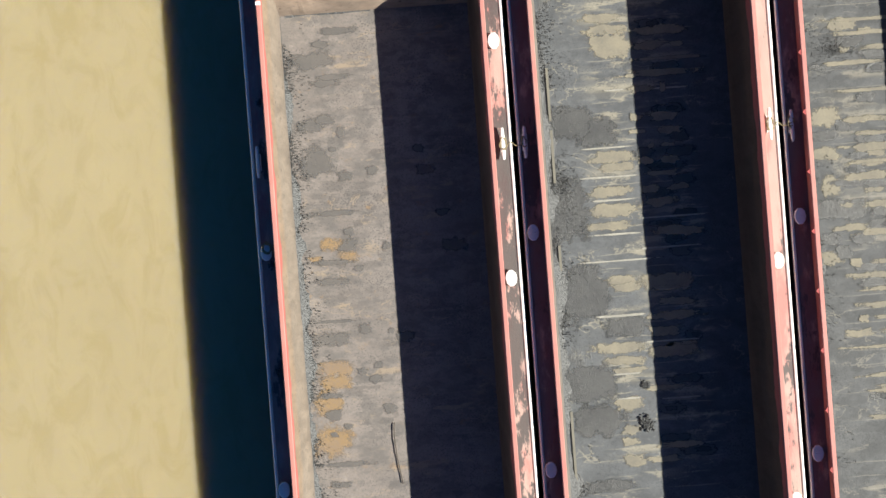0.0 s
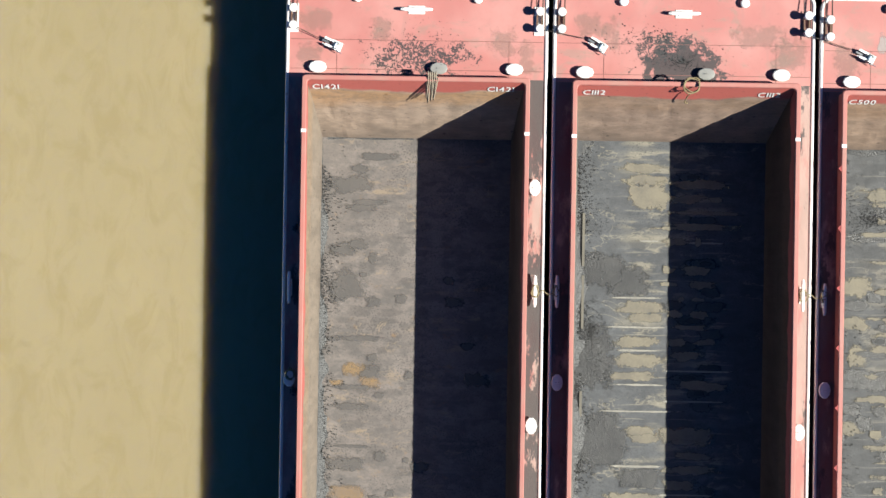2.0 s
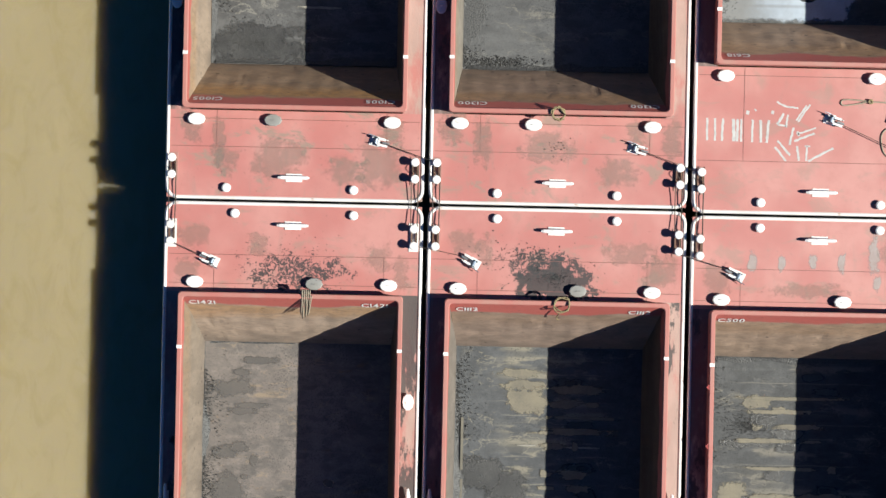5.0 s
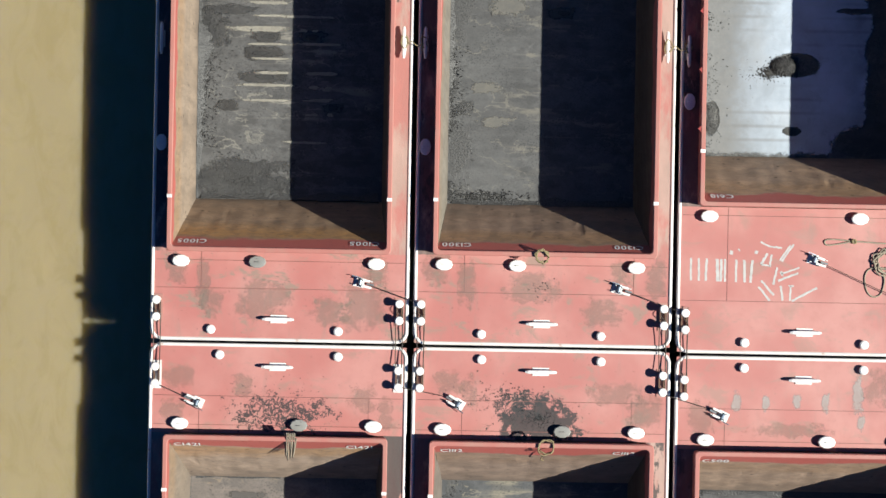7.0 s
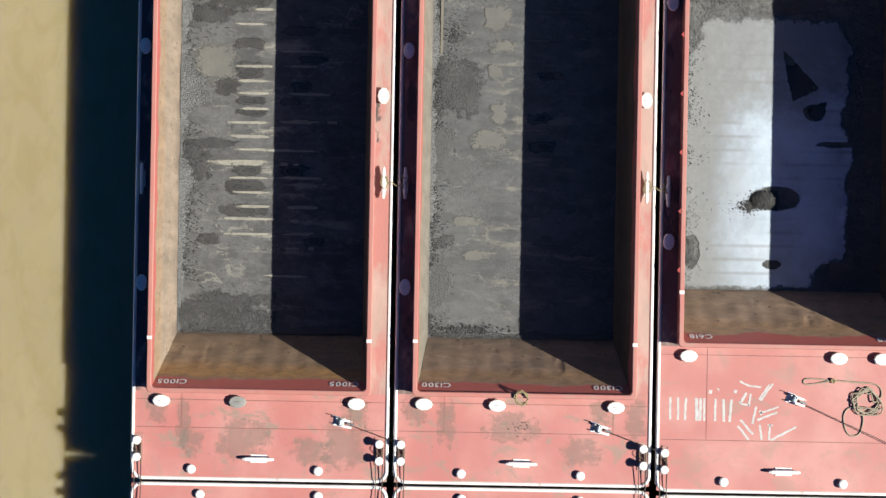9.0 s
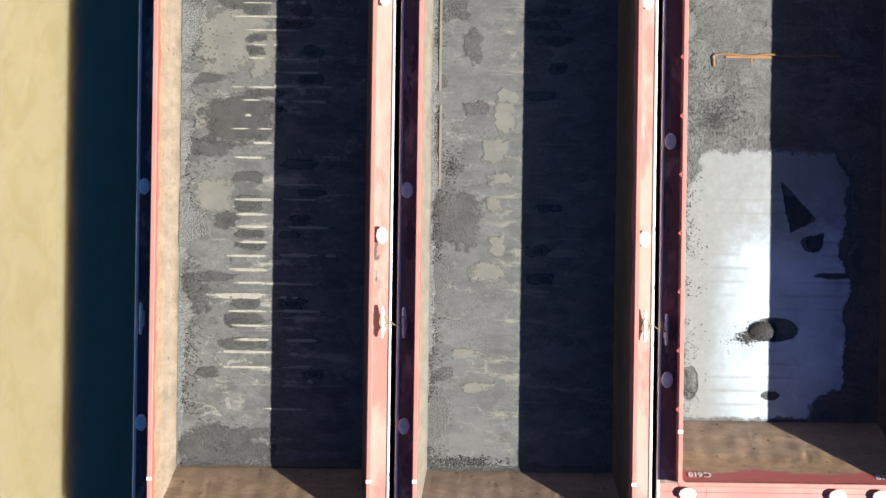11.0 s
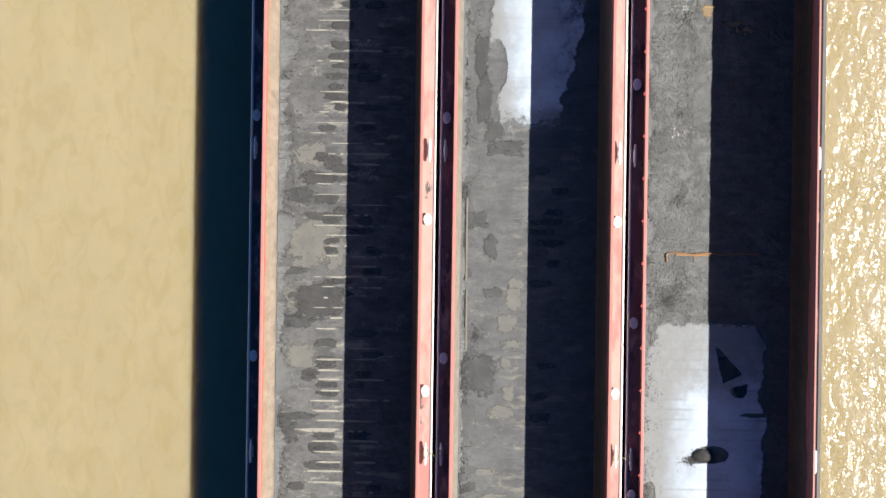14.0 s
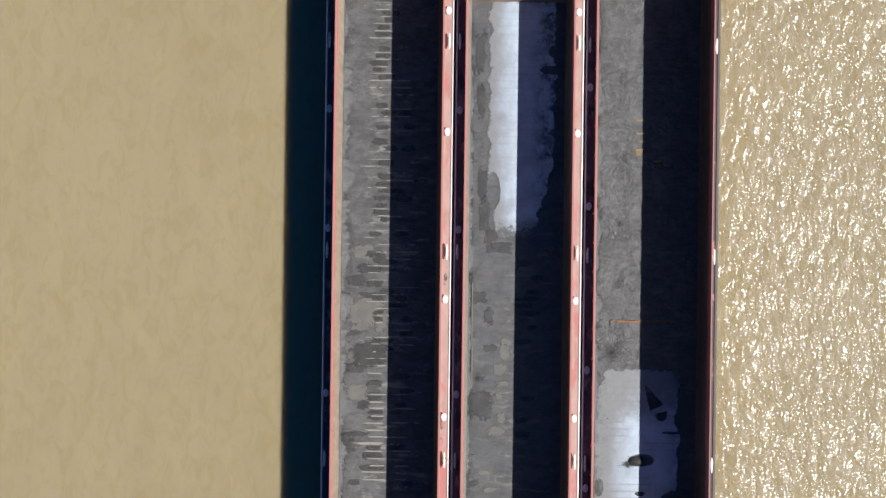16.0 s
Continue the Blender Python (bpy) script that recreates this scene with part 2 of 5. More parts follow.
    h = g.calc("ADD", g.calc("MULTIPLY", mid, 0.5), g.calc("MULTIPLY", g.calc("MULTIPLY", heap, grain), 0.3))
    h = g.calc("ADD", h, g.calc("MULTIPLY", fine, 0.25))
    if churn:  # churned mud with folds and lumps
        fold = g.noise(0.55, 10, 0.68, g.where(shift=(shift, 3, 0)), 0.7)
        lump = g.noise(3.0, 8, 0.75, g.where(shift=(3, shift, 0)), 0.2)
        h = g.calc("ADD", h, g.calc("MULTIPLY", g.calc("ADD", fold, g.calc("MULTIPLY", lump, 0.45)), churn))
        # shade in the hollows of the folds, painted into the colour
        c = g.mix(g.calc("MULTIPLY", g.step(fold, 0.52, 0.42), 0.4), c, tuple(0.8 * v for v in dark))
    return g.done(c, h, 0.028, g.calc("MULTIPLY_ADD", mid, 0.35, 0.38))


def plain(name, color, rough=0.5, metal=0.0, wear=(0.1, 0.07, 0.05), amount=0.35, scale=6.0, depth=0.004, tone=0.5):
    g = Nodes(name, rough, metal, tone=tone)
    n = g.noise(scale, 6, 0.65)
    big = g.noise(scale * 0.23, 3, 0.5)
    c = g.mix(g.step(big, 0.3, 0.75), color, tuple(0.78 * v for v in color))
    c = g.mix(g.calc("MULTIPLY", g.step(n, 0.6, 0.7), amount), c, wear)
    return g.done(c, n, depth)


WHITE = plain("white_paint", (0.80, 0.79, 0.76), 0.45, wear=(0.30, 0.20, 0.13), amount=0.5, tone=0.82)
WHITE_DIRTY = plain("dirty_white_paint", (0.42, 0.41, 0.38), 0.6, wear=(0.08, 0.07, 0.06), amount=0.9, scale=9)
RAIL = plain("rail_paint", (0.78, 0.74, 0.70), 0.35, wear=(0.36, 0.15, 0.08), amount=0.55, scale=3.0, tone=0.82)
RUSTY = plain("rusty_steel", (0.24, 0.12, 0.07), 0.7, wear=(0.10, 0.05, 0.03), amount=0.8)
GALV = plain("galvanised_steel", (0.55, 0.56, 0.57), 0.35, 0.7)
DRUM = plain("blue_grey_steel", (0.30, 0.38, 0.48), 0.4, 0.4)
WIRE = plain("wire_rope_steel", (0.10, 0.075, 0.06), 0.6, 0.3, scale=30)
HEMP = plain("hemp_rope", (0.42, 0.33, 0.17), 0.9, wear=(0.16, 0.11, 0.06), amount=0.7, scale=22)
PALE_ROPE = plain("pale_rope", (0.50, 0.42, 0.31), 0.9, wear=(0.2, 0.15, 0.1), amount=0.6, scale=22)
CHALK = plain("chalk_paint", (0.82, 0.80, 0.77), 0.9, wear=(0.5, 0.2, 0.18), amount=0.45, scale=16)
HULL = plain("hull_steel", (0.16, 0.05, 0.045), 0.6, wear=(0.04, 0.03, 0.03), amount=0.8, scale=2.0)
GUSSET = plain("gusset_red", (0.55, 0.06, 0.05), 0.5, amount=0.2)
FADED = plain("faded_red_steel", (0.62, 0.30, 0.25), 0.6, wear=(0.45, 0.36, 0.3), amount=0.7, scale=3)
GRIMY = plain("grimy_steel", (0.15, 0.14, 0.13), 0.6, wear=(0.35, 0.33, 0.3), amount=0.6, scale=2.5)
WELD = plain("weld_seam", (0.30, 0.12, 0.10), 0.6, amount=0.7, scale=4)


def coal_material():
    g = Nodes("loose_coal", 0.55)
    a, b, k = g.noise(1.2, 5, 0.6), g.noise(16, 5, 0.7), g.cells(14)
    c = g.mix(g.step(k, 0.1, 0.6), (0.02, 0.02, 0.021), (0.085, 0.084, 0.082))
    c = g.mix(g.calc("MULTIPLY", g.step(a, 0.5, 0.7), 0.5), c, g.mix(g.step(b, 0.4, 0.6), (0.06, 0.059, 0.057), (0.12, 0.117, 0.113)))
    return g.done(c, g.calc("ADD", k, b), 0.02)


def white_material(name, x0, x1, y0, y1, east, frames=0.5, gaps=0.85):
    """White powder that thins to grey towards x0 and towards y0."""
    g = Nodes(name, 0.7, tone=0.62)
    ax = g.axes()
    a, b = g.noise(0.7, 7, 0.62), g.noise(5, 6, 0.65)
    soft = g.noise(0.28, 3, 0.5)
    # bluish white: some of the shade's blue skylight is put in the colour
    c = g.mix(g.step(a, 0.3, 0.68), (0.64, 0.745, 0.88), (0.49, 0.57, 0.665))
    c = g.mix(g.calc("MULTIPLY", g.step(soft, 0.52, 0.68), 0.4), c, (0.46, 0.46, 0.455))
    f = g.calc("ABSOLUTE", g.calc("SUBTRACT", g.calc("FRACT", g.calc("DIVIDE", g.calc("ADD", ax[1], 60.0), 0.6)), 0.5))
    line = g.calc("MULTIPLY", g.step(f, 0.30, 0.49), g.step(g.noise(0.5, 3, 0.5, g.where((0.5, 1, 1), (3, 0, 0))), 0.44, 0.62))
    c = g.mix(g.calc("MULTIPLY", line, frames), c, (0.25, 0.25, 0.25))
    c = g.mix(g.step(b, 0.7, 0.74), c, (0.12, 0.12, 0.12))
    thin = g.calc("ADD", g.step(ax[0], x1, x0), g.step(ax[1], y1, y0))
    # grey and thin to the west; the shaded east is whitened in the colour
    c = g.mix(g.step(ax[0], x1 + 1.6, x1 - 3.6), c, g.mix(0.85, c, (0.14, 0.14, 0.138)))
    wisp = g.noise(1.1, 9, 0.74, g.where((1, 0.8, 1), (2, 9, 0)), 1.5)
    c = g.mix(g.calc("MULTIPLY", g.step(wisp, 0.52, 0.62), 0.22), c, (0.30, 0.31, 0.32))
    rag = g.calc("ADD", g.calc("MULTIPLY", a, 0.9), g.calc("MULTIPLY", b, 0.5))
    c = g.mix(g.calc("MULTIPLY", g.step(g.calc("ADD", thin, rag), 0.85, 1.5), 0.85), c, g.mix(b, (0.17, 0.17, 0.168), (0.28, 0.28, 0.275)))
    m = g.done(c, g.calc("ADD", a, g.calc("MULTIPLY", b, 0.3)), 0.02)
    full = g.t.nodes.new("ShaderNodeAttribute")
    full.attribute_name = "fullness"
    edge = g.calc("MULTIPLY_ADD", g.calc("SUBTRACT", g.noise(2.2, 7, 0.72), 0.5), 1.5, full.outputs["Fac"])
    # the crust breaks up towards the east wall
    broken = g.calc("MULTIPLY", g.step(ax[0], east, east + 1.8), g.step(g.noise(0.8, 8, 0.7, g.where((1, 0.8, 1), (5, 2, 0))), 0.56, 0.40))
    g.put(g.b.inputs["Alpha"], g.calc("MULTIPLY", g.step(edge, 0.25, 0.7), g.calc("SUBTRACT", 1.0, g.calc("MULTIPLY", broken, gaps))))
    return m


def water_material():
    """Silty river: calm in the lee of the barges, wind-ruffled on the open side."""
    g = Nodes("silty_water", 0.2, 0.0, 0.5)
    ax = g.axes()
    big = g.noise(0.05, 4, 0.5)
    swirl = g.noise(0.35, 5, 0.55, g.where((1, 0.35, 1)), 0.6)
    c = g.mix(g.step(big, 0.3, 0.7), (0.54, 0.445, 0.262), (0.51, 0.418, 0.243))
    c = g.mix(g.calc("MULTIPLY", g.step(swirl, 0.4, 0.7), 0.6), c, (0.57, 0.47, 0.278))
    mottle = g.noise(0.9, 5, 0.6, g.where((1, 0.5, 1), (3, 1, 0)), 1.0)
    c = g.mix(g.calc("MULTIPLY", g.step(mottle, 0.42, 0.68), 0.5), c, (0.455, 0.36, 0.175))
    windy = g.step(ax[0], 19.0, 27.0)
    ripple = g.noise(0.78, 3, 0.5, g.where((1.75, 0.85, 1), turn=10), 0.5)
    chop = g.noise(2.4, 3, 0.5, g.where((1.5, 0.8, 1), turn=-14), 0.3)
    # pale wave crests: a highlight painted into the water colour
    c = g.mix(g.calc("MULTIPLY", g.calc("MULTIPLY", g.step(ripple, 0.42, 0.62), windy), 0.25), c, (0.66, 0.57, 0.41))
    rough = g.calc("ADD", ripple, g.calc("MULTIPLY", chop, 0.13))
    calm = g.calc("MULTIPLY", g.noise(0.7, 4, 0.5, g.where((1, 0.6, 1))), 0.02)
    h = g.calc("ADD", g.calc("MULTIPLY", rough, windy), g.calc("MULTIPLY", calm, g.calc("SUBTRACT", 1.0, windy)))
    # light comes back from the silt below, gloss from the rippled surface above it
    body = g.t.nodes.new("ShaderNodeSubsurfaceScattering")
    body.inputs["Scale"].default_value = 2.6
    body.inputs["Radius"].default_value = (0.9, 0.8, 0.45)
    gloss = g.t.nodes.new("ShaderNodeBsdfGlossy")
    gloss.inputs["Roughness"].default_value = 0.17
    bump = g.t.nodes.new("ShaderNodeBump")
    bump.inputs["Distance"].default_value = 0.72
    g.put(bump.inputs["Height"], h)
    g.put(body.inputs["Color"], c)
    g.put(gloss.inputs["Normal"], bump.outputs[0])
    both = g.t.nodes.new("ShaderNodeMixShader")
    g.put(both.inputs[0], g.calc("MULTIPLY_ADD", windy, 0.056, 0.014))
    g.t.links.new(body.outputs[0], both.inputs[1])
    g.t.links.new(gloss.outputs[0], both.inputs[2])
    g.t.links.new(both.outputs[0], g.t.nodes["Material Output"].inputs["Surface"])
    return g.m


COAL = coal_material()


# ---- mesh helpers ----
def link(name, bm, material, smooth=False):
    me = bpy.data.meshes.new(name)
    bm.normal_update()
    bm.to_mesh(me)
    bm.free()
    me.materials.append(material)
    if smooth:
        for p in me.polygons:
            p.use_smooth = True
    return new(name, me)


def part(name, bm, material, parent, label="", smooth=False, solid=True):
    if solid:
        bmesh.ops.recalc_face_normals(bm, faces=bm.faces)
    ob = link(name, bm, material, smooth)
    ob.parent = parent
    return tagged(ob, label)


def box(bm, x0, x1, y0, y1, z0, z1):
    v = [bm.verts.new(p) for p in ((x0, y0, z0), (x1, y0, z0), (x1, y1, z0), (x0, y1, z0), (x0, y0, z1), (x1, y0, z1), (x1, y1, z1), (x0, y1, z1))]
    for q in ((0, 3, 2, 1), (4, 5, 6, 7), (0, 1, 5, 4), (1, 2, 6, 5), (2, 3, 7, 6), (3, 0, 4, 7)):
        bm.faces.new([v[i] for i in q])
    return v


def loop_of(x0, x1, y0, y1, r, n=6):
    pts = []
    for cx, cy, a in ((x1 - r, y1 - r, 0), (x0 + r, y1 - r, 90), (x0 + r, y0 + r, 180), (x1 - r, y0 + r, 270)):
        for i in range(n + 1):
            t = radians(a + 90 * i / n)
            pts.append((cx + r * math.cos(t), cy + r * math.sin(t)))
    return pts


def rings(bm, loops, close=False, cap=False):
    """Skin a row of loops [(points, z)] of equal length; close joins the last to the first."""
    made = [[bm.verts.new((x, y, z)) for x, y in pts] for pts, z in loops]
    pairs = list(zip(made, made[1:])) + ([(made[-1], made[0])] if close else [])
    for a, b in pairs:
        for i in range(len(a)):
            j = (i + 1) % len(a)
            bm.faces.new((a[i], a[j], b[j], b[i]))
    if cap:
        bm.faces.new(made[0])
        bm.faces.new(made[-1])


def lathe(bm, profile, at, sx=1.0, sy=1.0, n=16):
    loops = []
    for r, z in profile:
        loops.append(([(at[0] + sx * r * math.cos(math.tau * i / n), at[1] + sy * r * math.sin(math.tau * i / n)) for i in range(n)], at[2] + z))
    rings(bm, loops, cap=True)


def tube(bm, pts, r, n=6):
    pts = [Vector(p) for p in pts]
    prev = None
    for i, p in enumerate(pts):
        d = (pts[min(i + 1, len(pts) - 1)] - pts[max(i - 1, 0)]).normalized()
        side = d.cross(Vector((0, 0, 1)))
        side = side.normalized() if side.length > 0.05 else Vector((1, 0, 0))
        up = side.cross(d).normalized()
        ring = [bm.verts.new(p + r * (math.cos(math.tau * k / n) * side + math.sin(math.tau * k / n) * up)) for k in range(n)]
        if prev:
            for k in range(n):
                bm.faces.new((prev[k], prev[(k + 1) % n], ring[(k + 1) % n], ring[k]))
        else:
            bm.faces.new(ring)
        prev = ring
    bm.faces.new(prev)


def smooth_line(pts, per=6):
    pts = [Vector(p) for p in pts]
    out = []
    for i in range(len(pts) - 1):
        a, b, c, d = pts[max(i - 1, 0)], pts[i], pts[i + 1], pts[min(i + 2, len(pts) - 1)]
        for k in range(per):
            t = k / per
            out.append(0.5 * (2 * b + (c - a) * t + (2 * a - 5 * b + 4 * c - d) * t * t + (3 * b - a - 3 * c + d) * t ** 3))
    return out + [pts[-1]]


def sheet(bm, fn, nu, nv):
    """A grid of quads over fn(u, v), u and v from 0 to 1."""
    v = [[bm.verts.new(fn(i / nu, j / nv)) for j in range(nv + 1)] for i in range(nu + 1)]
    for i in range(nu):
        for j in range(nv):
            bm.faces.new((v[i][j], v[i + 1][j], v[i + 1][j + 1], v[i][j + 1]))
    return v


# ---- sizes ----
WIDE, LONG = 10.8, 59.4
RIM, FLOOR, WATER, KEEL = 0.95, -3.42, -3.5, -3.95
CO, CI = 0.75, 0.95          # coaming outside and inside, from the side of the hull
FL = 1.33                    # hopper floor, from the side of the hull

# ---- water ----
bm = bmesh.new()
sheet(bm, lambda u, v: (-1500 + 3000 * u, -1500 + 3000 * v, WATER), 6, 6)
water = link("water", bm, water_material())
tagged(water, "silty tan river water, calm beside the barges and rippled beyond", "water", kind="structure")


# ---- fittings ----
def hatch(parent, x, y, along, dirty):
    """Oval raised manhole cover with a domed lid."""
    bm = bmesh.new()
    sx, sy = (0.37, 0.255) if not along else (0.245, 0.35)
    lathe(bm, ((0.86, 0.0), (0.86, 0.17), (1.0, 0.18), (1.0, 0.25), (0.9, 0.275), (0.4, 0.29), (0.02, 0.29)), (x, y, 0.0), sx, sy, 10)
    cover = part("manhole_cover", bm, WHITE_DIRTY if dirty else WHITE, parent, "coal-stained grey oval manhole cover" if dirty else "white oval manhole cover")
    bm = bmesh.new()
    tube(bm, [(x - 0.09, y, 0.28), (x - 0.07, y, 0.34), (x + 0.07, y, 0.34), (x + 0.09, y, 0.28)], 0.014, 5)
    part("lid_handle", bm, WHITE_DIRTY if dirty else WHITE, cover)


def vent(parent, x, y):
    bm = bmesh.new()
    lathe(bm, ((0.10, 0.0), (0.10, 0.13), (0.19, 0.14), (0.19, 0.19), (0.14, 0.225), (0.02, 0.23)), (x, y, 0), n=18)
    part("vent_cap", bm, WHITE, parent, "white mushroom vent cap")


def kevel(parent, x, y, along, dirty=False):
    """Welded cleat: a base plate, two posts and a tapering horn bar."""
    m = WHITE_DIRTY if dirty else WHITE
    L = 0.66
    turn = (lambda a, b: (x + b, y + a)) if along else (lambda a, b: (x + a, y + b))
    bm = bmesh.new()
    loops = []
    for a, w, z in ((-L, 0.045, 0.26), (-L * 0.8, 0.075, 0.27), (-0.3, 0.085, 0.24), (0.3, 0.085, 0.24), (L * 0.8, 0.075, 0.27), (L, 0.045, 0.26)):
        loops.append([bm.verts.new((*turn(a, w * math.cos(k * math.tau / 8)), z + w * math.sin(k * math.tau / 8))) for k in range(8)])
    for p, q in zip(loops, loops[1:]):
        for k in range(8):
            bm.faces.new((p[k], p[(k + 1) % 8], q[(k + 1) % 8], q[k]))
    bm.faces.new(loops[0]), bm.faces.new(loops[-1])
    ob = part("kevel", bm, m, parent, "grimy steel mooring kevel" if dirty else "white-painted steel mooring kevel")
    bm = bmesh.new()
    c0, c1 = turn(-0.34, -0.17 if not along else -0.11), turn(0.34, 0.17 if not along else 0.11)
    box(bm, min(c0[0], c1[0]), max(c0[0], c1[0]), min(c0[1], c1[1]), max(c0[1], c1[1]), 0.004, 0.035)
    part("base_plate", bm, m, ob)
    for s in (-0.2, 0.2):
        bm = bmesh.new()
        px, py = turn(s, 0)
        lathe(bm, ((0.09, 0.03), (0.07, 0.1), (0.07, 0.24)), (px, py, 0), n=10)
        part("post", bm, m, ob)


def bitts(parent, x, ya, yb, rusty):
    """A pair of capped mooring posts on one base plate."""
    m = RAIL if rusty else WHITE
    bm = bmesh.new()
    box(bm, x - 0.2, x + 0.2, min(ya, yb) - 0.24, max(ya, yb) + 0.24, 0.004, 0.04)
    ob = part("double_bitt", bm, RAIL if rusty else FADED, parent, "rust-streaked white double mooring bitt" if rusty else "white double mooring bitt")
    for y in (ya, yb):
        bm = bmesh.new()
        lathe(bm, ((0.13, 0.04), (0.13, 0.42), (0.175, 0.44), (0.18, 0.50), (0.15, 0.53), (0.02, 0.54)), (x, y, 0), n=18)
        part("bitt_post", bm, m, ob)
    for s in (-0.10, 0.10):
        bm = bmesh.new()
        box(bm, x + s - 0.03, x + s + 0.03, min(ya, yb) + 0.12, max(ya, yb) - 0.12, 0.04, 0.13)
        part("web_plate", bm, RUSTY, ob)


def winch(parent, x, y, heading):
    """Hand winch: a base plate, two cheek plates, a drum with a ratchet wheel and a lever."""
    m4 = pose(x, y, 0, 0, 0, heading) @ Matrix.Diagonal((0.85, 0.85, 0.85, 1))

    def place(name, bm, m, owner, label=""):
        bm.transform(m4)
        return part(name, bm, m, owner, label)
    bm = bmesh.new()
    box(bm, -0.30, 0.24, -0.24, 0.22, 0.004, 0.05)
    ob = place("hand_winch", bm, WHITE, parent, "white and steel hand ratchet winch")
    for s in (-0.15, 0.15):
        bm = bmesh.new()
        box(bm, -0.2, 0.62, s - 0.02, s + 0.02, 0.05, 0.30)
        bmesh.ops.bevel(bm, geom=[e for e in bm.edges if abs(e.verts[0].co.y - e.verts[1].co.y) > 0.03], offset=0.08, segments=2)
        place("cheek_plate", bm, WHITE, ob)
    bm = bmesh.new()
    lathe(bm, ((0.10, -0.13), (0.10, 0.13)), (0, 0, 0), n=14)
    bm.transform(pose(0.02, 0, 0.22, 90, 0, 0))
    place("drum", bm, DRUM, ob, "blue-grey cable drum")
    bm = bmesh.new()
    lathe(bm, ((0.19, -0.02), (0.19, 0.02)), (0, 0, 0), n=16)
    bm.transform(pose(0.02, 0.20, 0.24, 90, 0, 0))
    place("ratchet_wheel", bm, GALV, ob)
    bm = bmesh.new()
    box(bm, 0.35, 0.7, -0.05, 0.05, 0.10, 0.18)
    place("cable_guide", bm, GALV, ob)
    for s, e in ((-0.15, 0.62), (0.15, 0.5)):
        bm = bmesh.new()
        box(bm, 0.12, e, s - 0.055, s + 0.055, 0.27, 0.31)
        place("flange", bm, WHITE, ob)
    bm = bmesh.new()
    tube(bm, [(0.02, 0.23, 0.24), (-0.25, 0.25, 0.30), (-0.42, 0.25, 0.33)], 0.02)
    place("lever", bm, DRUM, ob)


def lettering(parent, words, x, y, slope, flip):
    """Painted capitals on the sloping end wall, each a part of its own."""
    seat = Matrix.Translation((x, y[0], y[1])) @ pose(0, 0, 0, 0, 0, 180 if flip else 0) @ pose(0, 0, 0, slope)
    made, wide = [], 0.0
    for ch in words:
        data = bpy.data.curves.new("letter", "FONT")
        data.body, data.size, data.align_y, data.offset = ch, 0.54, "CENTER", 0.009
        tmp = bpy.data.objects.new("letter", data)
        scene.collection.objects.link(tmp)
        bpy.context.view_layer.update()
        me = bpy.data.meshes.new_from_object(tmp.evaluated_get(bpy.context.evaluated_depsgraph_get()))
        bpy.data.objects.remove(tmp)
        me.name = "letter"
        me.transform(Matrix.Diagonal((0.86, 0.92, 1.0, 1.0)))
        xs = [v.co.x for v in me.vertices]
        made.append((me, wide - min(xs)))
        wide += max(xs) - min(xs) + 0.055
    for me, at in made:
        me.transform(Matrix.Translation((at - wide / 2, 0, 0)))
        me.materials.clear()
        me.materials.append(WHITE)
        ob = new("letter", me)
        ob.parent = parent
        ob.matrix_local = seat
        tagged(ob, "white painted character of the barge number")


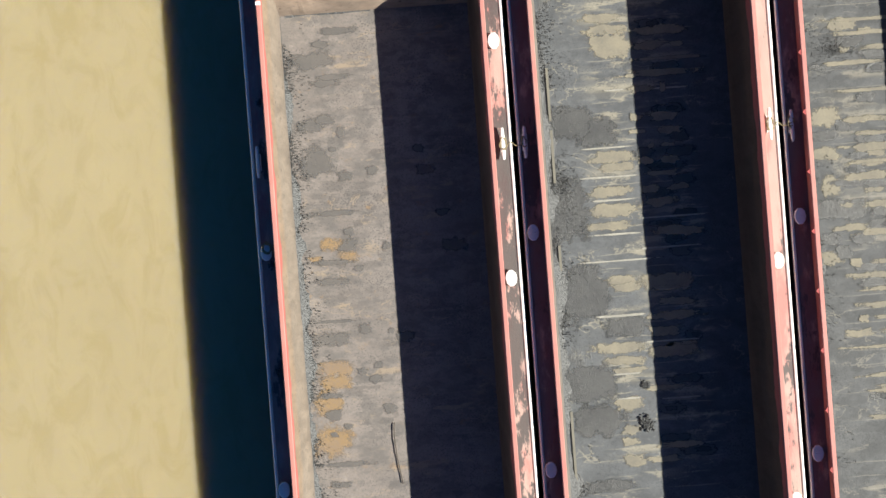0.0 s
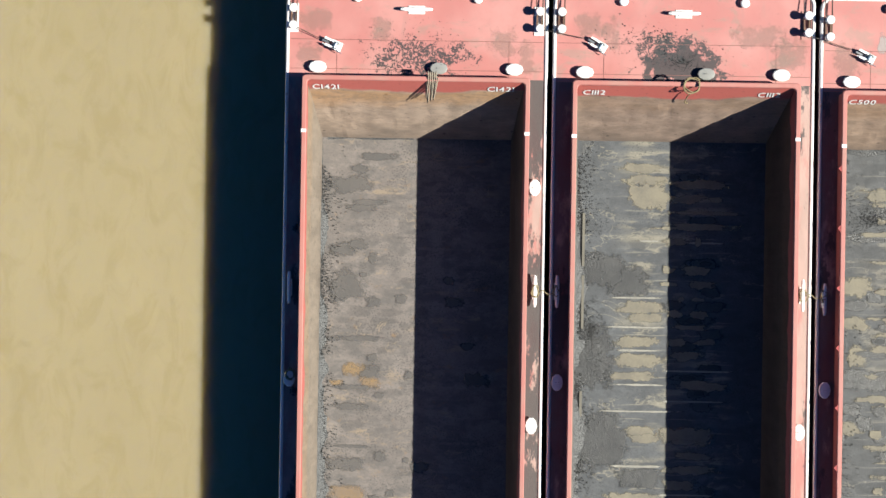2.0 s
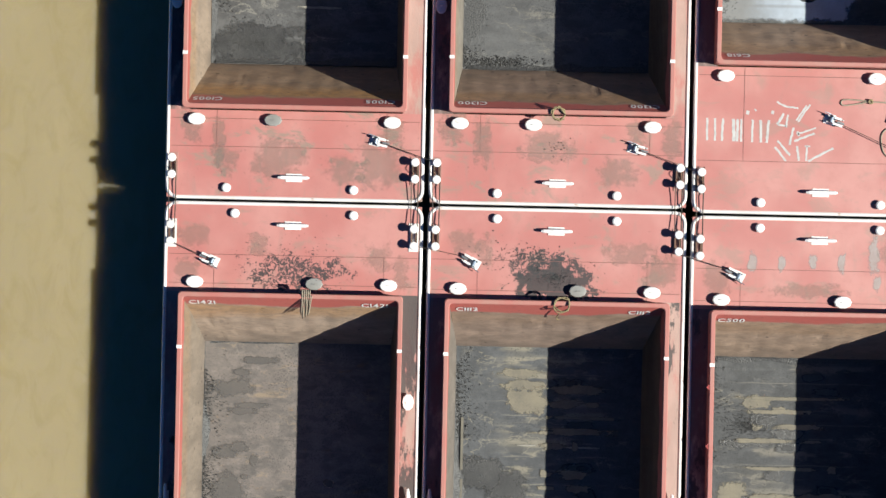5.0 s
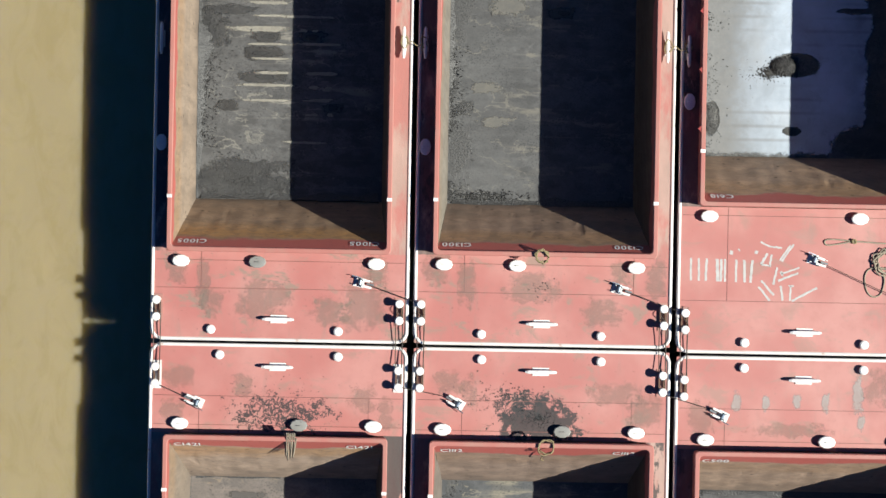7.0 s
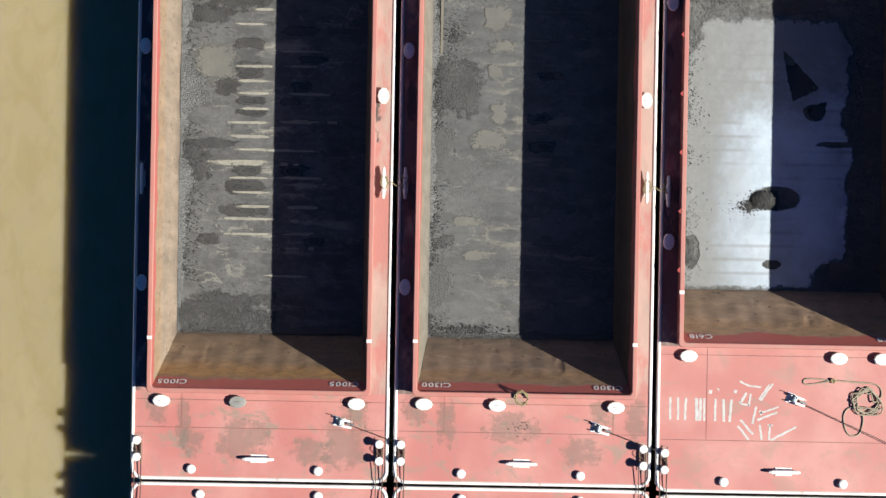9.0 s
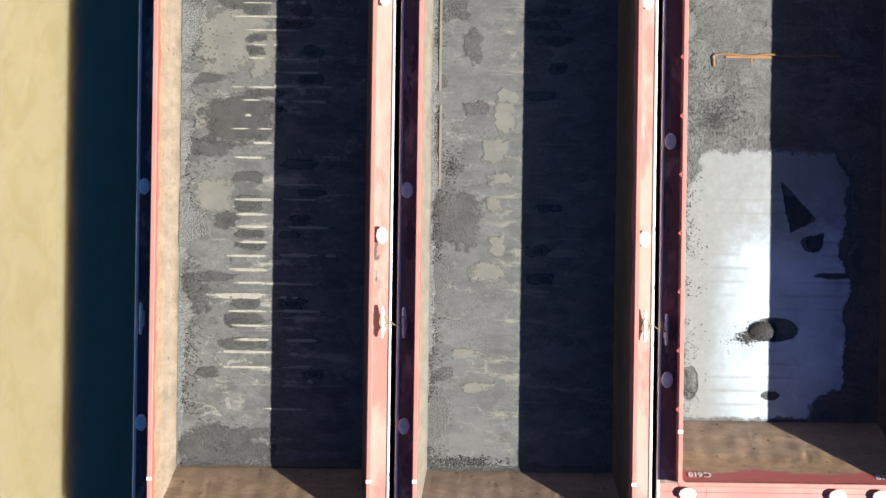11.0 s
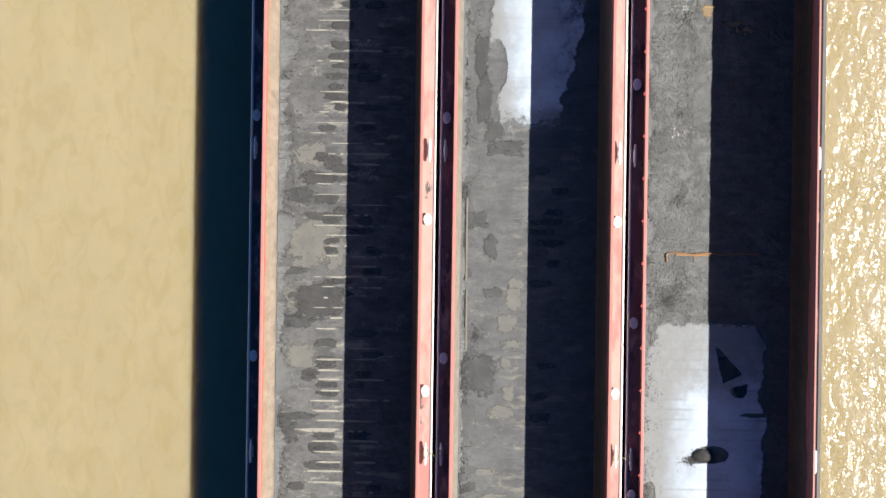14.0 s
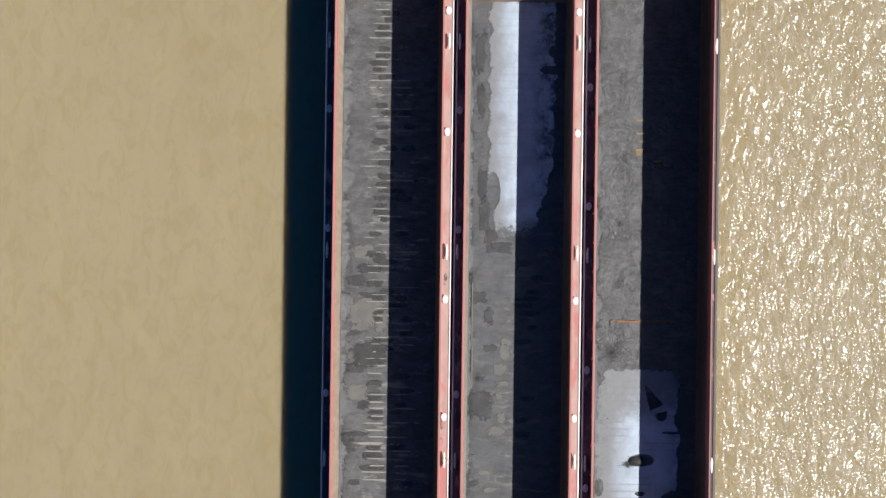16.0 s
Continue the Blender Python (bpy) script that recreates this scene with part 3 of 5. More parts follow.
def barge(name_label, x0, y0, d, start, floor_start, end, words, paint, sides, rim_paint, walls, floor_mat, hatches, hatch_east, hatch_west, vents, winch_at, dirty=(), gussets=False, kevels=(12.6, 30.2, 48.0), rusty=False, drop=2.3, W=10.8, EO=0.75, sides_east=None, relief=0.008, west_dust_shade=0.7, rise=0.0):
    """One open hopper barge. d: +1 or -1, the way it runs from the joint; start and end: the coaming along it."""
    EI = EO + 0.2
    # west copy, darkened for the coaming's shade as well as for coal dust
    sides_west = side_deck_paint(sides.name + "_west", x0 + 40 + d, 0.7, west_dust_shade)
    root = new("hopper_barge")
    root.location = (x0, y0, 0)
    tagged(root, name_label, "barge", "moored barges")
    Y = lambda u: d * u
    lo, hi = (0, LONG) if d > 0 else (-LONG, 0)
    a, b = sorted((Y(start), Y(end)))
    fa, fb = sorted((Y(floor_start), Y(end - drop)))
    # shell
    bm = bmesh.new()
    rings(bm, [(loop_of(0.06, W - 0.06, lo + 0.06, hi - 0.06, 0.5), -0.02), (loop_of(0.0, W, lo, hi, 0.5), -0.12), (loop_of(0.0, W, lo, hi, 0.5), -0.55),
               (loop_of(0.05, W - 0.05, lo + 0.05, hi - 0.05, 0.5), -0.6), (loop_of(0.05, W - 0.05, lo + 0.05, hi - 0.05, 0.5), KEEL)])
    part("hull", bm, HULL, root, "dark red steel hull side", solid=False)
    # decks: two ends and two sides, with the hopper opening between them
    bm = bmesh.new()
    near = (min(Y(0.05), a), max(Y(0.05), a)) if d > 0 else (b, Y(0.05))
    box(bm, 0.05, W - 0.05, near[0], near[1], -0.08, 0.0)
    part("end_deck", bm, paint, root, "faded red end deck")
    bm = bmesh.new()
    far = (b, Y(LONG - 0.05)) if d > 0 else (Y(LONG - 0.05), a)
    box(bm, 0.05, W - 0.05, far[0], far[1], -0.08, 0.0)
    part("end_deck", bm, paint, root, "faded red end deck")
    for x1, x2 in ((0.05, CI), (W - EI, W - 0.05)):
        bm = bmesh.new()
        box(bm, x1, x2, a, b, -0.08, 0.0)
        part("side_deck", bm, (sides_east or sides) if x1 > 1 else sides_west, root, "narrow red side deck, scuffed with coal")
    # rounded rail round the deck edge
    bm = bmesh.new()
    rings(bm, [(loop_of(o, W - o, lo + o, hi - o, r, 8), z) for o, r, z in ((0.0, 0.5, -0.10), (-0.015, 0.51, -0.03), (0.01, 0.49, 0.04), (0.06, 0.44, 0.065), (0.12, 0.38, 0.04), (0.14, 0.36, -0.03))])
    part("edge_rail", bm, RAIL, root, "rounded white edge rail, worn to rust", smooth=True, solid=False)
    if EO < 0.6:
        bm = bmesh.new()
        box(bm, W - 0.17, W + 0.022, lo + 0.5, hi - 0.5, -0.14, 0.072)
        bmesh.ops.bevel(bm, geom=list(bm.edges), offset=0.02, segments=1)
        part("rub_strip", bm, GRIMY, root, "blackened worn rub strip")
        # raised side plate on the coaming of the outer hull
        bm = bmesh.new()
        box(bm, W - EI + 0.03, W - EI + 0.12, a + 0.2, b - 0.2, 0.70, 1.80)
        bmesh.ops.bevel(bm, geom=list(bm.edges), offset=0.02, segments=1)
        part("side_plate", bm, rim_paint, root, "raised red steel side plate")
    # plate seams
    for u in (2.2, start - 0.35):
        bm = bmesh.new()
        box(bm, 0.2, W - 0.2, Y(u) - 0.012, Y(u) + 0.012, 0.0, 0.007)
        part("weld_seam", bm, WELD, root)
    for x in (2.1, W - 1.6):
        bm = bmesh.new()
        y1, y2 = sorted((Y(2.2), Y(start)))
        box(bm, x - 0.01, x + 0.01, y1, y2, 0.0, 0.0075)
        part("weld_seam", bm, WELD, root)
    # coaming: a wall with a rounded cap
    bm = bmesh.new()
    e = 0.03
    rings(bm, [(loop_of(CO + o, W - EO - o, a + o, b - o, 0.16, 4), z + (rise if z > 0.75 else 0)) for o, z in ((0.05, 0.0), (0.05, 0.80), (0.0, 0.83), (0.0, 0.92), (e, RIM), (0.17, RIM), (0.2, 0.92), (0.2, 0.78), (0.12, 0.72), (0.12, 0.0))], close=True)
    coam = part("coaming", bm, rim_paint, root, "red hopper coaming with a rounded cap")
    ia, ib = a + 0.2, b - 0.2
    # hopper walls, dented between their stiffeners
    seed = x0 + 3 * d

    def dent(x, y, z):
        return 0.05 * noise.noise(Vector((x * 0.9 + seed, y * 0.9, z * 0.9)))
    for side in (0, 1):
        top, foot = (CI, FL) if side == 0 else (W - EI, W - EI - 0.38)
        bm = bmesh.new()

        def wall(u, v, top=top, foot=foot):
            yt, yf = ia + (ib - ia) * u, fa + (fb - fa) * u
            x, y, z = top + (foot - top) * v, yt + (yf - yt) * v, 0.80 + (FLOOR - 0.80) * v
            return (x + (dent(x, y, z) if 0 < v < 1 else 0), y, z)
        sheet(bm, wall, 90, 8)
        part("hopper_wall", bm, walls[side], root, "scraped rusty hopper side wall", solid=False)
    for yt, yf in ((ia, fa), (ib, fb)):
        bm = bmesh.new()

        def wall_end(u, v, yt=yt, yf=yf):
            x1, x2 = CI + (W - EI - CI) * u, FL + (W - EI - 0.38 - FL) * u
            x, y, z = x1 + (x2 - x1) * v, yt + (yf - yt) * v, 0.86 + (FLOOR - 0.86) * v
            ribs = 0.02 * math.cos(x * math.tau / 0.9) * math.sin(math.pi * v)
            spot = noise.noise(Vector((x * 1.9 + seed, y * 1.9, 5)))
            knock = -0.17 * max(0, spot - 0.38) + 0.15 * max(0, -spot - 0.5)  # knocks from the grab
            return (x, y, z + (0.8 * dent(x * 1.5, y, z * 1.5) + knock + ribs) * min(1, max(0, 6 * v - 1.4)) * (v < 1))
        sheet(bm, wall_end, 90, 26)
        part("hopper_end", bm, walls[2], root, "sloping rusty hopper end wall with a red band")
    # floor, dished between its frames
    bm = bmesh.new()

    def floor_at(u, v):
        x, y = FL - 0.02 + (W - EI - 0.38 - FL + 0.04) * u, fa - 0.02 + (fb - fa + 0.04) * v
        dish = 0.018 * math.cos(math.pi * ((y + 60) / 0.6)) ** 2 * min(1, 4 * min(u, 1 - u))
        rough = relief * (min(1, max(0.45, (y - 25) / 3)) if relief > 0.05 else 1)  # churned mud past the swept part
        return (x, y, FLOOR - dish + rough * (noise.noise(Vector((x * 0.5 + y * 0.21, y * 0.6 - x * 0.17, seed))) + 0.5 * noise.noise(Vector((x * 1.3 + y * 0.83, y * 1.5 - x * 0.77, seed))) + 0.3 * noise.noise(Vector((x * 2.1 - y * 1.1, y * 2.4 + x * 1.3, seed + 4)))))
    sheet(bm, floor_at, 60, 360)
    part("hopper_floor", bm, floor_mat, root, "dished steel hopper floor dusted with coal", smooth=True, solid=False)
    # numbers on the end wall and tally bands on the rim
    run = (floor_start - start - 0.2)
    ang = math.degrees(math.atan2(0.86 - FLOOR, run))
    for x in (1.72, W - EI - 0.95):
        lettering(coam, words, x, (Y(start + 0.2 + 0.23 + 0.018), 0.86 - 0.23 * math.tan(radians(ang)) + 0.02), ang, d > 0)
    for x in (CO - 0.004, W - EO - 0.204):
        bm = bmesh.new()
        box(bm, x, x + 0.208, Y(start + 2.28) - 0.07, Y(start + 2.28) + 0.07, 0.90 + rise, RIM + rise + 0.004)
        part("tally_band", bm, WHITE, coam, "white painted band")
    if gussets:
        u = start + 3.2
        while u < 50:
            bm = bmesh.new()
            v = [(CO + 0.06, Y(u) - 0.19), (CO - 0.12, Y(u)), (CO + 0.06, Y(u) + 0.19)]
            rings(bm, [(v, 0.88), (v, 0.93)], cap=True)
            part("gusset", bm, GUSSET, coam, "triangular red coaming bracket")
            u += 2.44
    for i, x in enumerate(hatches):
        hatch(root, x, Y(start - 0.40), False, ("end", i) in dirty)
    for i, u in enumerate(hatch_east):
        hatch(root, W - 0.62 * EO, Y(u), True, False)
    for i, u in enumerate(hatch_west):
        hatch(root, 0.36, Y(u), True, False)
    for x in vents:
        vent(root, x, Y(0.47))
    kevel(root, 5.37, Y(0.94), False)
    for u in kevels:
        kevel(root, W - 0.52 * EO, Y(u), True)
        kevel(root, 0.30, Y(u), True)
    bitts(root, 0.31, Y(0.98), Y(1.68), rusty)
    bitts(root, W - 0.37, Y(0.98), Y(1.68), rusty)
    winch(root, winch_at[0], Y(winch_at[1]), winch_at[2])
    return root


RED = {}
GREY, DARK, TAN = (0.20, 0.195, 0.185), (0.075, 0.073, 0.072), (0.36, 0.31, 0.22)


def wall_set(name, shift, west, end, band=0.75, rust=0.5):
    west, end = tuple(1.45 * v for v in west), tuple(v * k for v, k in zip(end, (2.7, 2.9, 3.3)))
    # east walls turn from the sun; their shade is put in the dark tone
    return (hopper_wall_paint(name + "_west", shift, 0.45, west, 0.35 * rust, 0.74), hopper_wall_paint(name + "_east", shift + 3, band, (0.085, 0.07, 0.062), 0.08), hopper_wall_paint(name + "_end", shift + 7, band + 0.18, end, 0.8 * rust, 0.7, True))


EAST_N, WEST_N = (16.24, 26.2, 40.35, 50.6), (8.25, 18.15, 32.1, 42.2)
barge("empty open hopper barge with red decks and dark ribbed floor", -10.95, -0.05, 1, 3.72, 6.02, 55.6, "C1005",
      red_paint("deck_a", 1.3, 0.35, 0.75), side_deck_paint("side_a", 2.0, 0.36), coaming_paint("rim_a", 1.0),
      wall_set("wall_a", 1.0, (0.36, 0.275, 0.205), (0.20, 0.125, 0.07), 0.62, 0.75),
      hopper_floor_steel("floor_a", 4.0, (0.18, 0.178, 0.174), DARK, (0.36, 0.34, 0.29), 0.15, 0.6, 0.45, 0.0, (3.0, 9.3)),
      (1.27, 4.46, 9.43), EAST_N, WEST_N, (2.56, 7.88), (8.75, 2.55, -12), {("end", 1)}, west_dust_shade=0.9)
barge("empty open hopper barge with red decks and grey floor", 0.07, -0.05, 1, 3.76, 6.0, 54.2, "C1300",
      red_paint("deck_b", 5.1, 0.3, 0.65), side_deck_paint("side_b", 6.0, 0.2), coaming_paint("rim_b", 5.0),
      wall_set("wall_b", 5.0, (0.28, 0.245, 0.20), (0.19, 0.12, 0.075), 0.6, 0.4),
      hopper_floor_steel("floor_b", 9.0, (0.162, 0.162, 0.161), (0.08, 0.08, 0.081), (0.25, 0.232, 0.195), 0.3, 0.3, 0.4, 0.0, (3.2, 9.0)),
      (1.24, 4.31, 9.28), EAST_N, WEST_N, (2.85, 7.85), (8.54, 2.47, -14), rise=0.09)
barge("empty open hopper barge with tally marks on its red deck", 11.08, -0.2, 1, 6.13, 8.45, 56.2, "C618",
      red_paint("deck_c", 8.4, 0.15, 0.35), side_deck_paint("side_c", 8.0, 0.1), coaming_paint("rim_c", 8.0),
      wall_set("wall_c", 8.0, (0.22, 0.16, 0.12), (0.23, 0.145, 0.085), 0.62, 0.35),
      hopper_floor_steel("floor_c", 14.0, (0.185, 0.184, 0.178), (0.095, 0.095, 0.093), (0.23, 0.225, 0.205), 0.12, 0.3, 0.3, 0.0, (3.2, 9.0), 8.0),
      (1.28, 7.57, 9.4), (), (10.5, 20.5, 34.35, 44.4), (2.85, 7.85), (5.7, 4.0, -18), (), True, W=11.3, EO=0.59, sides_east=side_deck_paint("side_c_east", 21.0, 1.3), relief=0.062)
barge("empty open hopper barge with red decks and brown floor", -10.95, -0.17, -1, 3.76, 6.03, 55.6, "C1421",
      red_paint("deck_d", 11.7, 0.35, 0.4, ((5.45, -2.9, 2.2, 0.75, True),)), side_deck_paint("side_d", 12.0, 1.05), coaming_paint("rim_d", 11.0),
      wall_set("wall_d", 11.0, (0.27, 0.215, 0.165), (0.235, 0.165, 0.11), 0.55, 0.55),
      hopper_floor_steel("floor_d", 19.0, (0.31, 0.262, 0.232), (0.14, 0.125, 0.115), (0.38, 0.29, 0.20), 0.12, 0.45, 0.1, 0.45, (1.6, 9.3)),
      (1.33, 6.31, 9.42), (8.2, 18.0, 28.0), (16.2, 26.0), (2.95, 7.9), (2.05, 2.47, 157), {("end", 1)}, False, (12.46, 30.0), True, west_dust_shade=0.35)
barge("empty open hopper barge with coal-stained red deck", 0.07, -0.17, -1, 3.82, 6.0, 55.6, "C1112",
      red_paint("deck_e", 15.2, 0.4, 0.45, ((5.3, -3.1, 1.75, 1.0, False), (4.6, -2.3, 1.5, 0.6, True))), side_deck_paint("side_e", 15.0, 0.7), coaming_paint("rim_e", 15.0),
      wall_set("wall_e", 15.0, (0.22, 0.185, 0.155), (0.185, 0.125, 0.085), 0.62, 0.15),
      hopper_floor_steel("floor_e", 24.0, (0.135, 0.14, 0.146), (0.065, 0.069, 0.074), (0.34, 0.305, 0.23), 0.45, 0.45, 0.5, 0.0, (2.6, 8.4)),
      (1.30, 6.30, 9.39), (18.1, 28.0), (16.2, 26.0), (2.88, 7.87), (1.95, 2.35, 150), {("end", 1)}, False, (12.46, 30.0), rise=0.09)
barge("empty open hopper barge with red deck and blackened floor", 11.08, -0.32, -1, 3.9, 6.1, 55.6, "C500",
      red_paint("deck_f", 19.9, 0.2, 0.4), side_deck_paint("side_f", 19.0, 0.4), coaming_paint("rim_f", 19.0),
      wall_set("wall_f", 19.0, (0.2, 0.165, 0.14), (0.21, 0.14, 0.09), 0.55, 0.2),
      hopper_floor_steel("floor_f", 29.0, (0.088, 0.089, 0.091), (0.038, 0.039, 0.04), (0.24, 0.215, 0.17), 0.4, 0.6, 0.5, 0.0, (1.9, 9.0)),
      (1.28, 6.35, 9.4), (8.2, 18.1, 28.0), (16.2, 26.0), (2.85, 7.85), (2.0, 2.5, 155), (), True, (12.46, 30.0), W=11.3, EO=0.59)


# ---- residue in the hoppers ----
def drift(x0, y0, y1, width, height, seed, label):
    """Coal fines banked along a hopper wall, with an uneven outer edge."""
    n = max(12, int((y1 - y0) / 0.16))

    def at(u, v):
        y = y0 + (y1 - y0) * v
        w = width * max(0.12, 0.5 + 1.1 * noise.noise(Vector((seed, y * 0.45, 0))) + 0.45 * noise.noise(Vector((seed, y * 1.7, 3))) + 0.25 * noise.noise(Vector((seed, y * 5, 7)))) * min(1, 5 * min(v, 1 - v) + 0.1)
        x = x0 + w * u
        z = height * (1 - u) ** 1.4 * min(1, w / width + 0.3) + 0.04 * noise.noise(Vector((x * 5, y * 5, seed))) * (1 - u)
        return (x, y, FLOOR + 0.006 + max(z, 0.004) if u < 1 else FLOOR - 0.03)
    bm = bmesh.new()
    sheet(bm, at, 10, n)
    tagged(link("coal_drift", bm, COAL, True), label, "coal", kind="stuff")
    # crumbs that have rolled off the bank
    lumps(x0 + 0.35 * width, (y0 + y1) / 2, 0, 0, int((y1 - y0) * 170), int(seed), FLOOR + 0.04, (0.012, 0.034), "coal crumbs strewn beside the bank of fines", (x0, width, y0, y1))


def lumps(cx, cy, rx, ry, count, seed, z=FLOOR, size=(0.02, 0.06), label="loose lumps of black coal on the hopper floor", strip=None, material=None):
    rng = random.Random(seed)
    verts, faces = [], []
    for _ in range(count):
        a, r = rng.random() * math.tau, min(1.6, abs(rng.gauss(0, 0.55)))
        x, y, s = cx + rx * r * math.cos(a), cy + ry * r * math.sin(a), rng.uniform(*size)
        up = z(x, y) if callable(z) else z
        if strip:
            x, y = strip[0] + strip[1] * min(2.0, rng.expovariate(2.2)), rng.uniform(strip[2], strip[3])
            if noise.noise(Vector((x * 0.8, y * 0.8, seed))) < -0.12:
                continue
        k = len(verts)
        p = [(1, 0, 0), (0, 1, 0), (-1, 0, 0), (0, -1, 0), (0, 0, 1), (0, 0, -1)]
        verts += [(x + s * (q[0] + rng.uniform(-.3, .3)), y + s * (q[1] + rng.uniform(-.3, .3)), up + 0.5 * s + s * 0.7 * (q[2] + rng.uniform(-.2, .2))) for q in p]
        faces += [(k + i, k + (i + 1) % 4, k + 4) for i in range(4)] + [(k + (i + 1) % 4, k + i, k + 5) for i in range(4)]
    me = bpy.data.meshes.new("coal_lumps")
    me.from_pydata(verts, [], faces)
    me.materials.append(material or COAL)
    tagged(new("mud_clods" if material else "coal_lumps", me), label, "mud" if material else "coal", kind="stuff")


drift(-9.62, 6.0, 53.0, 1.15, 0.30, 1.0, "grey coal fines banked along the hopper wall")
drift(1.38, 6.0, 50.0, 0.55, 0.16, 2.0, "grey coal fines banked along the hopper wall")
drift(12.4, 8.4, 53.0, 0.6, 0.16, 3.0, "grey coal fines banked along the hopper wall")
drift(-9.64, -53.0, -6.1, 0.55, 0.2, 4.0, "brown-grey coal fines banked along the hopper wall")
drift(1.38, -53.0, -6.1, 0.7, 0.18, 5.0, "grey coal fines banked along the hopper wall")
drift(12.38, -53.0, -6.3, 0.7, 0.2, 6.0, "grey coal fines banked along the hopper wall")


def powder(name_label, left, right, y0, y1, holes, seed, material, cuts=(), foot=0.5):
    """A thin crust of white powder that feathers out; holes: (x, y, rx, ry), cuts: triangles, where the black floor shows."""
    bm = bmesh.new()
    full = bm.verts.layers.float.new("fullness")
    nx, ny = 90, int((y1 - y0) / 0.1)
    x0, x1 = min(left(k / 20) for k in range(21)) - 0.5, max(right(k / 20) for k in range(21)) + 0.5
    x0 = max(x0, 1.45 if x0 < 8 else 12.45)

    def at(u, v):
        x, y = x0 + (x1 - x0) * u, y0 + (y1 - y0) * v
        return (x, y, FLOOR + 0.045 + 0.012 * noise.noise(Vector((x * 0.8, y * 0.8, seed))) + 0.01 * noise.noise(Vector((x * 3, y * 3, seed))))
    for row in sheet(bm, at, nx, ny):
        for p in row:
            x, y = p.co.x, p.co.y
            v = (y - y0) / (y1 - y0)
            a = left(v) + 0.35 * noise.noise(Vector((1, y * 0.9, seed)))
            b = right(v) + 0.5 * noise.noise(Vector((7, y * 0.6, seed)))
            d = min((x - a) / 0.7, (b - x) / 0.5, (y - y0) / foot, (y1 - y) / 0.8)
            for hx, hy, rx, ry in holes:
                d = min(d, 2.2 * (math.hypot((x - hx) / rx, (y - hy) / ry) - 0.85))
            for tri in cuts:
                inside = min(((bx - ax) * (y - ay) - (by - ay) * (x - ax)) / math.hypot(bx - ax, by - ay) for (ax, ay), (bx, by) in zip(tri, tri[1:] + tri[:1]))
                d = min(d, 0.35 - 9 * inside)
            p[full] = max(0.0, min(1.0, d))
    tagged(link("white_residue", bm, material, True), name_label, "powder", kind="stuff")


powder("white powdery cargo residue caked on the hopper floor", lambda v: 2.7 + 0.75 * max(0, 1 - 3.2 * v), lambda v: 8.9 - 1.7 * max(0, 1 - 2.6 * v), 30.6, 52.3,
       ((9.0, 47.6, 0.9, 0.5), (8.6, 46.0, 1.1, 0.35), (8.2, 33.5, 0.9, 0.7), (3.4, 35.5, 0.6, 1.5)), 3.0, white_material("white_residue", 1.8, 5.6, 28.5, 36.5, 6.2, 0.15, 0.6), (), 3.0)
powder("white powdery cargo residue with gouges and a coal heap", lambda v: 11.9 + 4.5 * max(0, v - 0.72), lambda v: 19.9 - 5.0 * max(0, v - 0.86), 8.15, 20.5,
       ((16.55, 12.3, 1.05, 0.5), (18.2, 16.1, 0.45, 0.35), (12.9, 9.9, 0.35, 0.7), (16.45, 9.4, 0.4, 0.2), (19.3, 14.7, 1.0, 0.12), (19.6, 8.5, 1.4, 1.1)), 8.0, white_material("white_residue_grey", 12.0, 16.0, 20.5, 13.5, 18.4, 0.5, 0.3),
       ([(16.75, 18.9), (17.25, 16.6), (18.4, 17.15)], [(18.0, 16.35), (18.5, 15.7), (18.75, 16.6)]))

# ---- patches of coal, mud and bare steel on the hopper floors: (x, y, half width, half depth) ----
E_COAL = ((2.09, -15.55, 0.97, 1.23), (2.61, -19.13, 0.97, 1.06), (2.40, -23.09, 1.32, 0.79), (2.81, -24.72, 1.06, 0.62), (3.67, -12.22, 0.79, 0.62), (2.95, -27.56, 1.23, 0.25), (4.35, -20.76, 0.88, 0.44), (2.56, -11.70, 0.88, 0.71), (6.55, -11.47, 0.39, 0.21), (6.10, -15.06, 0.53, 0.21), (6.37, -13.84, 0.53, 0.21), (7.18, -12.58, 0.39, 0.25), (5.71, -13.26, 0.44, 0.21), (7.19, -15.94, 0.53, 0.18),)
E_MUD = ((4.44, -7.86, 0.88, 0.21), (4.56, -8.58, 0.79, 0.49), (4.21, -7.31, 1.06, 0.18), (4.29, -13.33, 0.79, 0.25), (4.43, -13.79, 0.71, 0.18), (4.09, -14.82, 0.88, 0.21), (4.11, -15.67, 0.97, 0.28), (3.89, -16.31, 0.97, 0.18), (4.24, -18.72, 0.71, 0.21), (4.48, -19.01, 0.62, 0.18), (3.93, -21.62, 1.06, 0.25), (4.24, -22.17, 0.79, 0.18), (4.35, -22.62, 0.62, 0.14), (4.22, -24.03, 0.62, 0.28), (4.28, -25.18, 0.39, 0.21), (4.15, -25.70, 0.35, 0.18), (4.27, -26.51, 0.44, 0.25), (6.26, -18.87, 1.06, 0.35), (6.21, -21.88, 1.06, 0.32),)
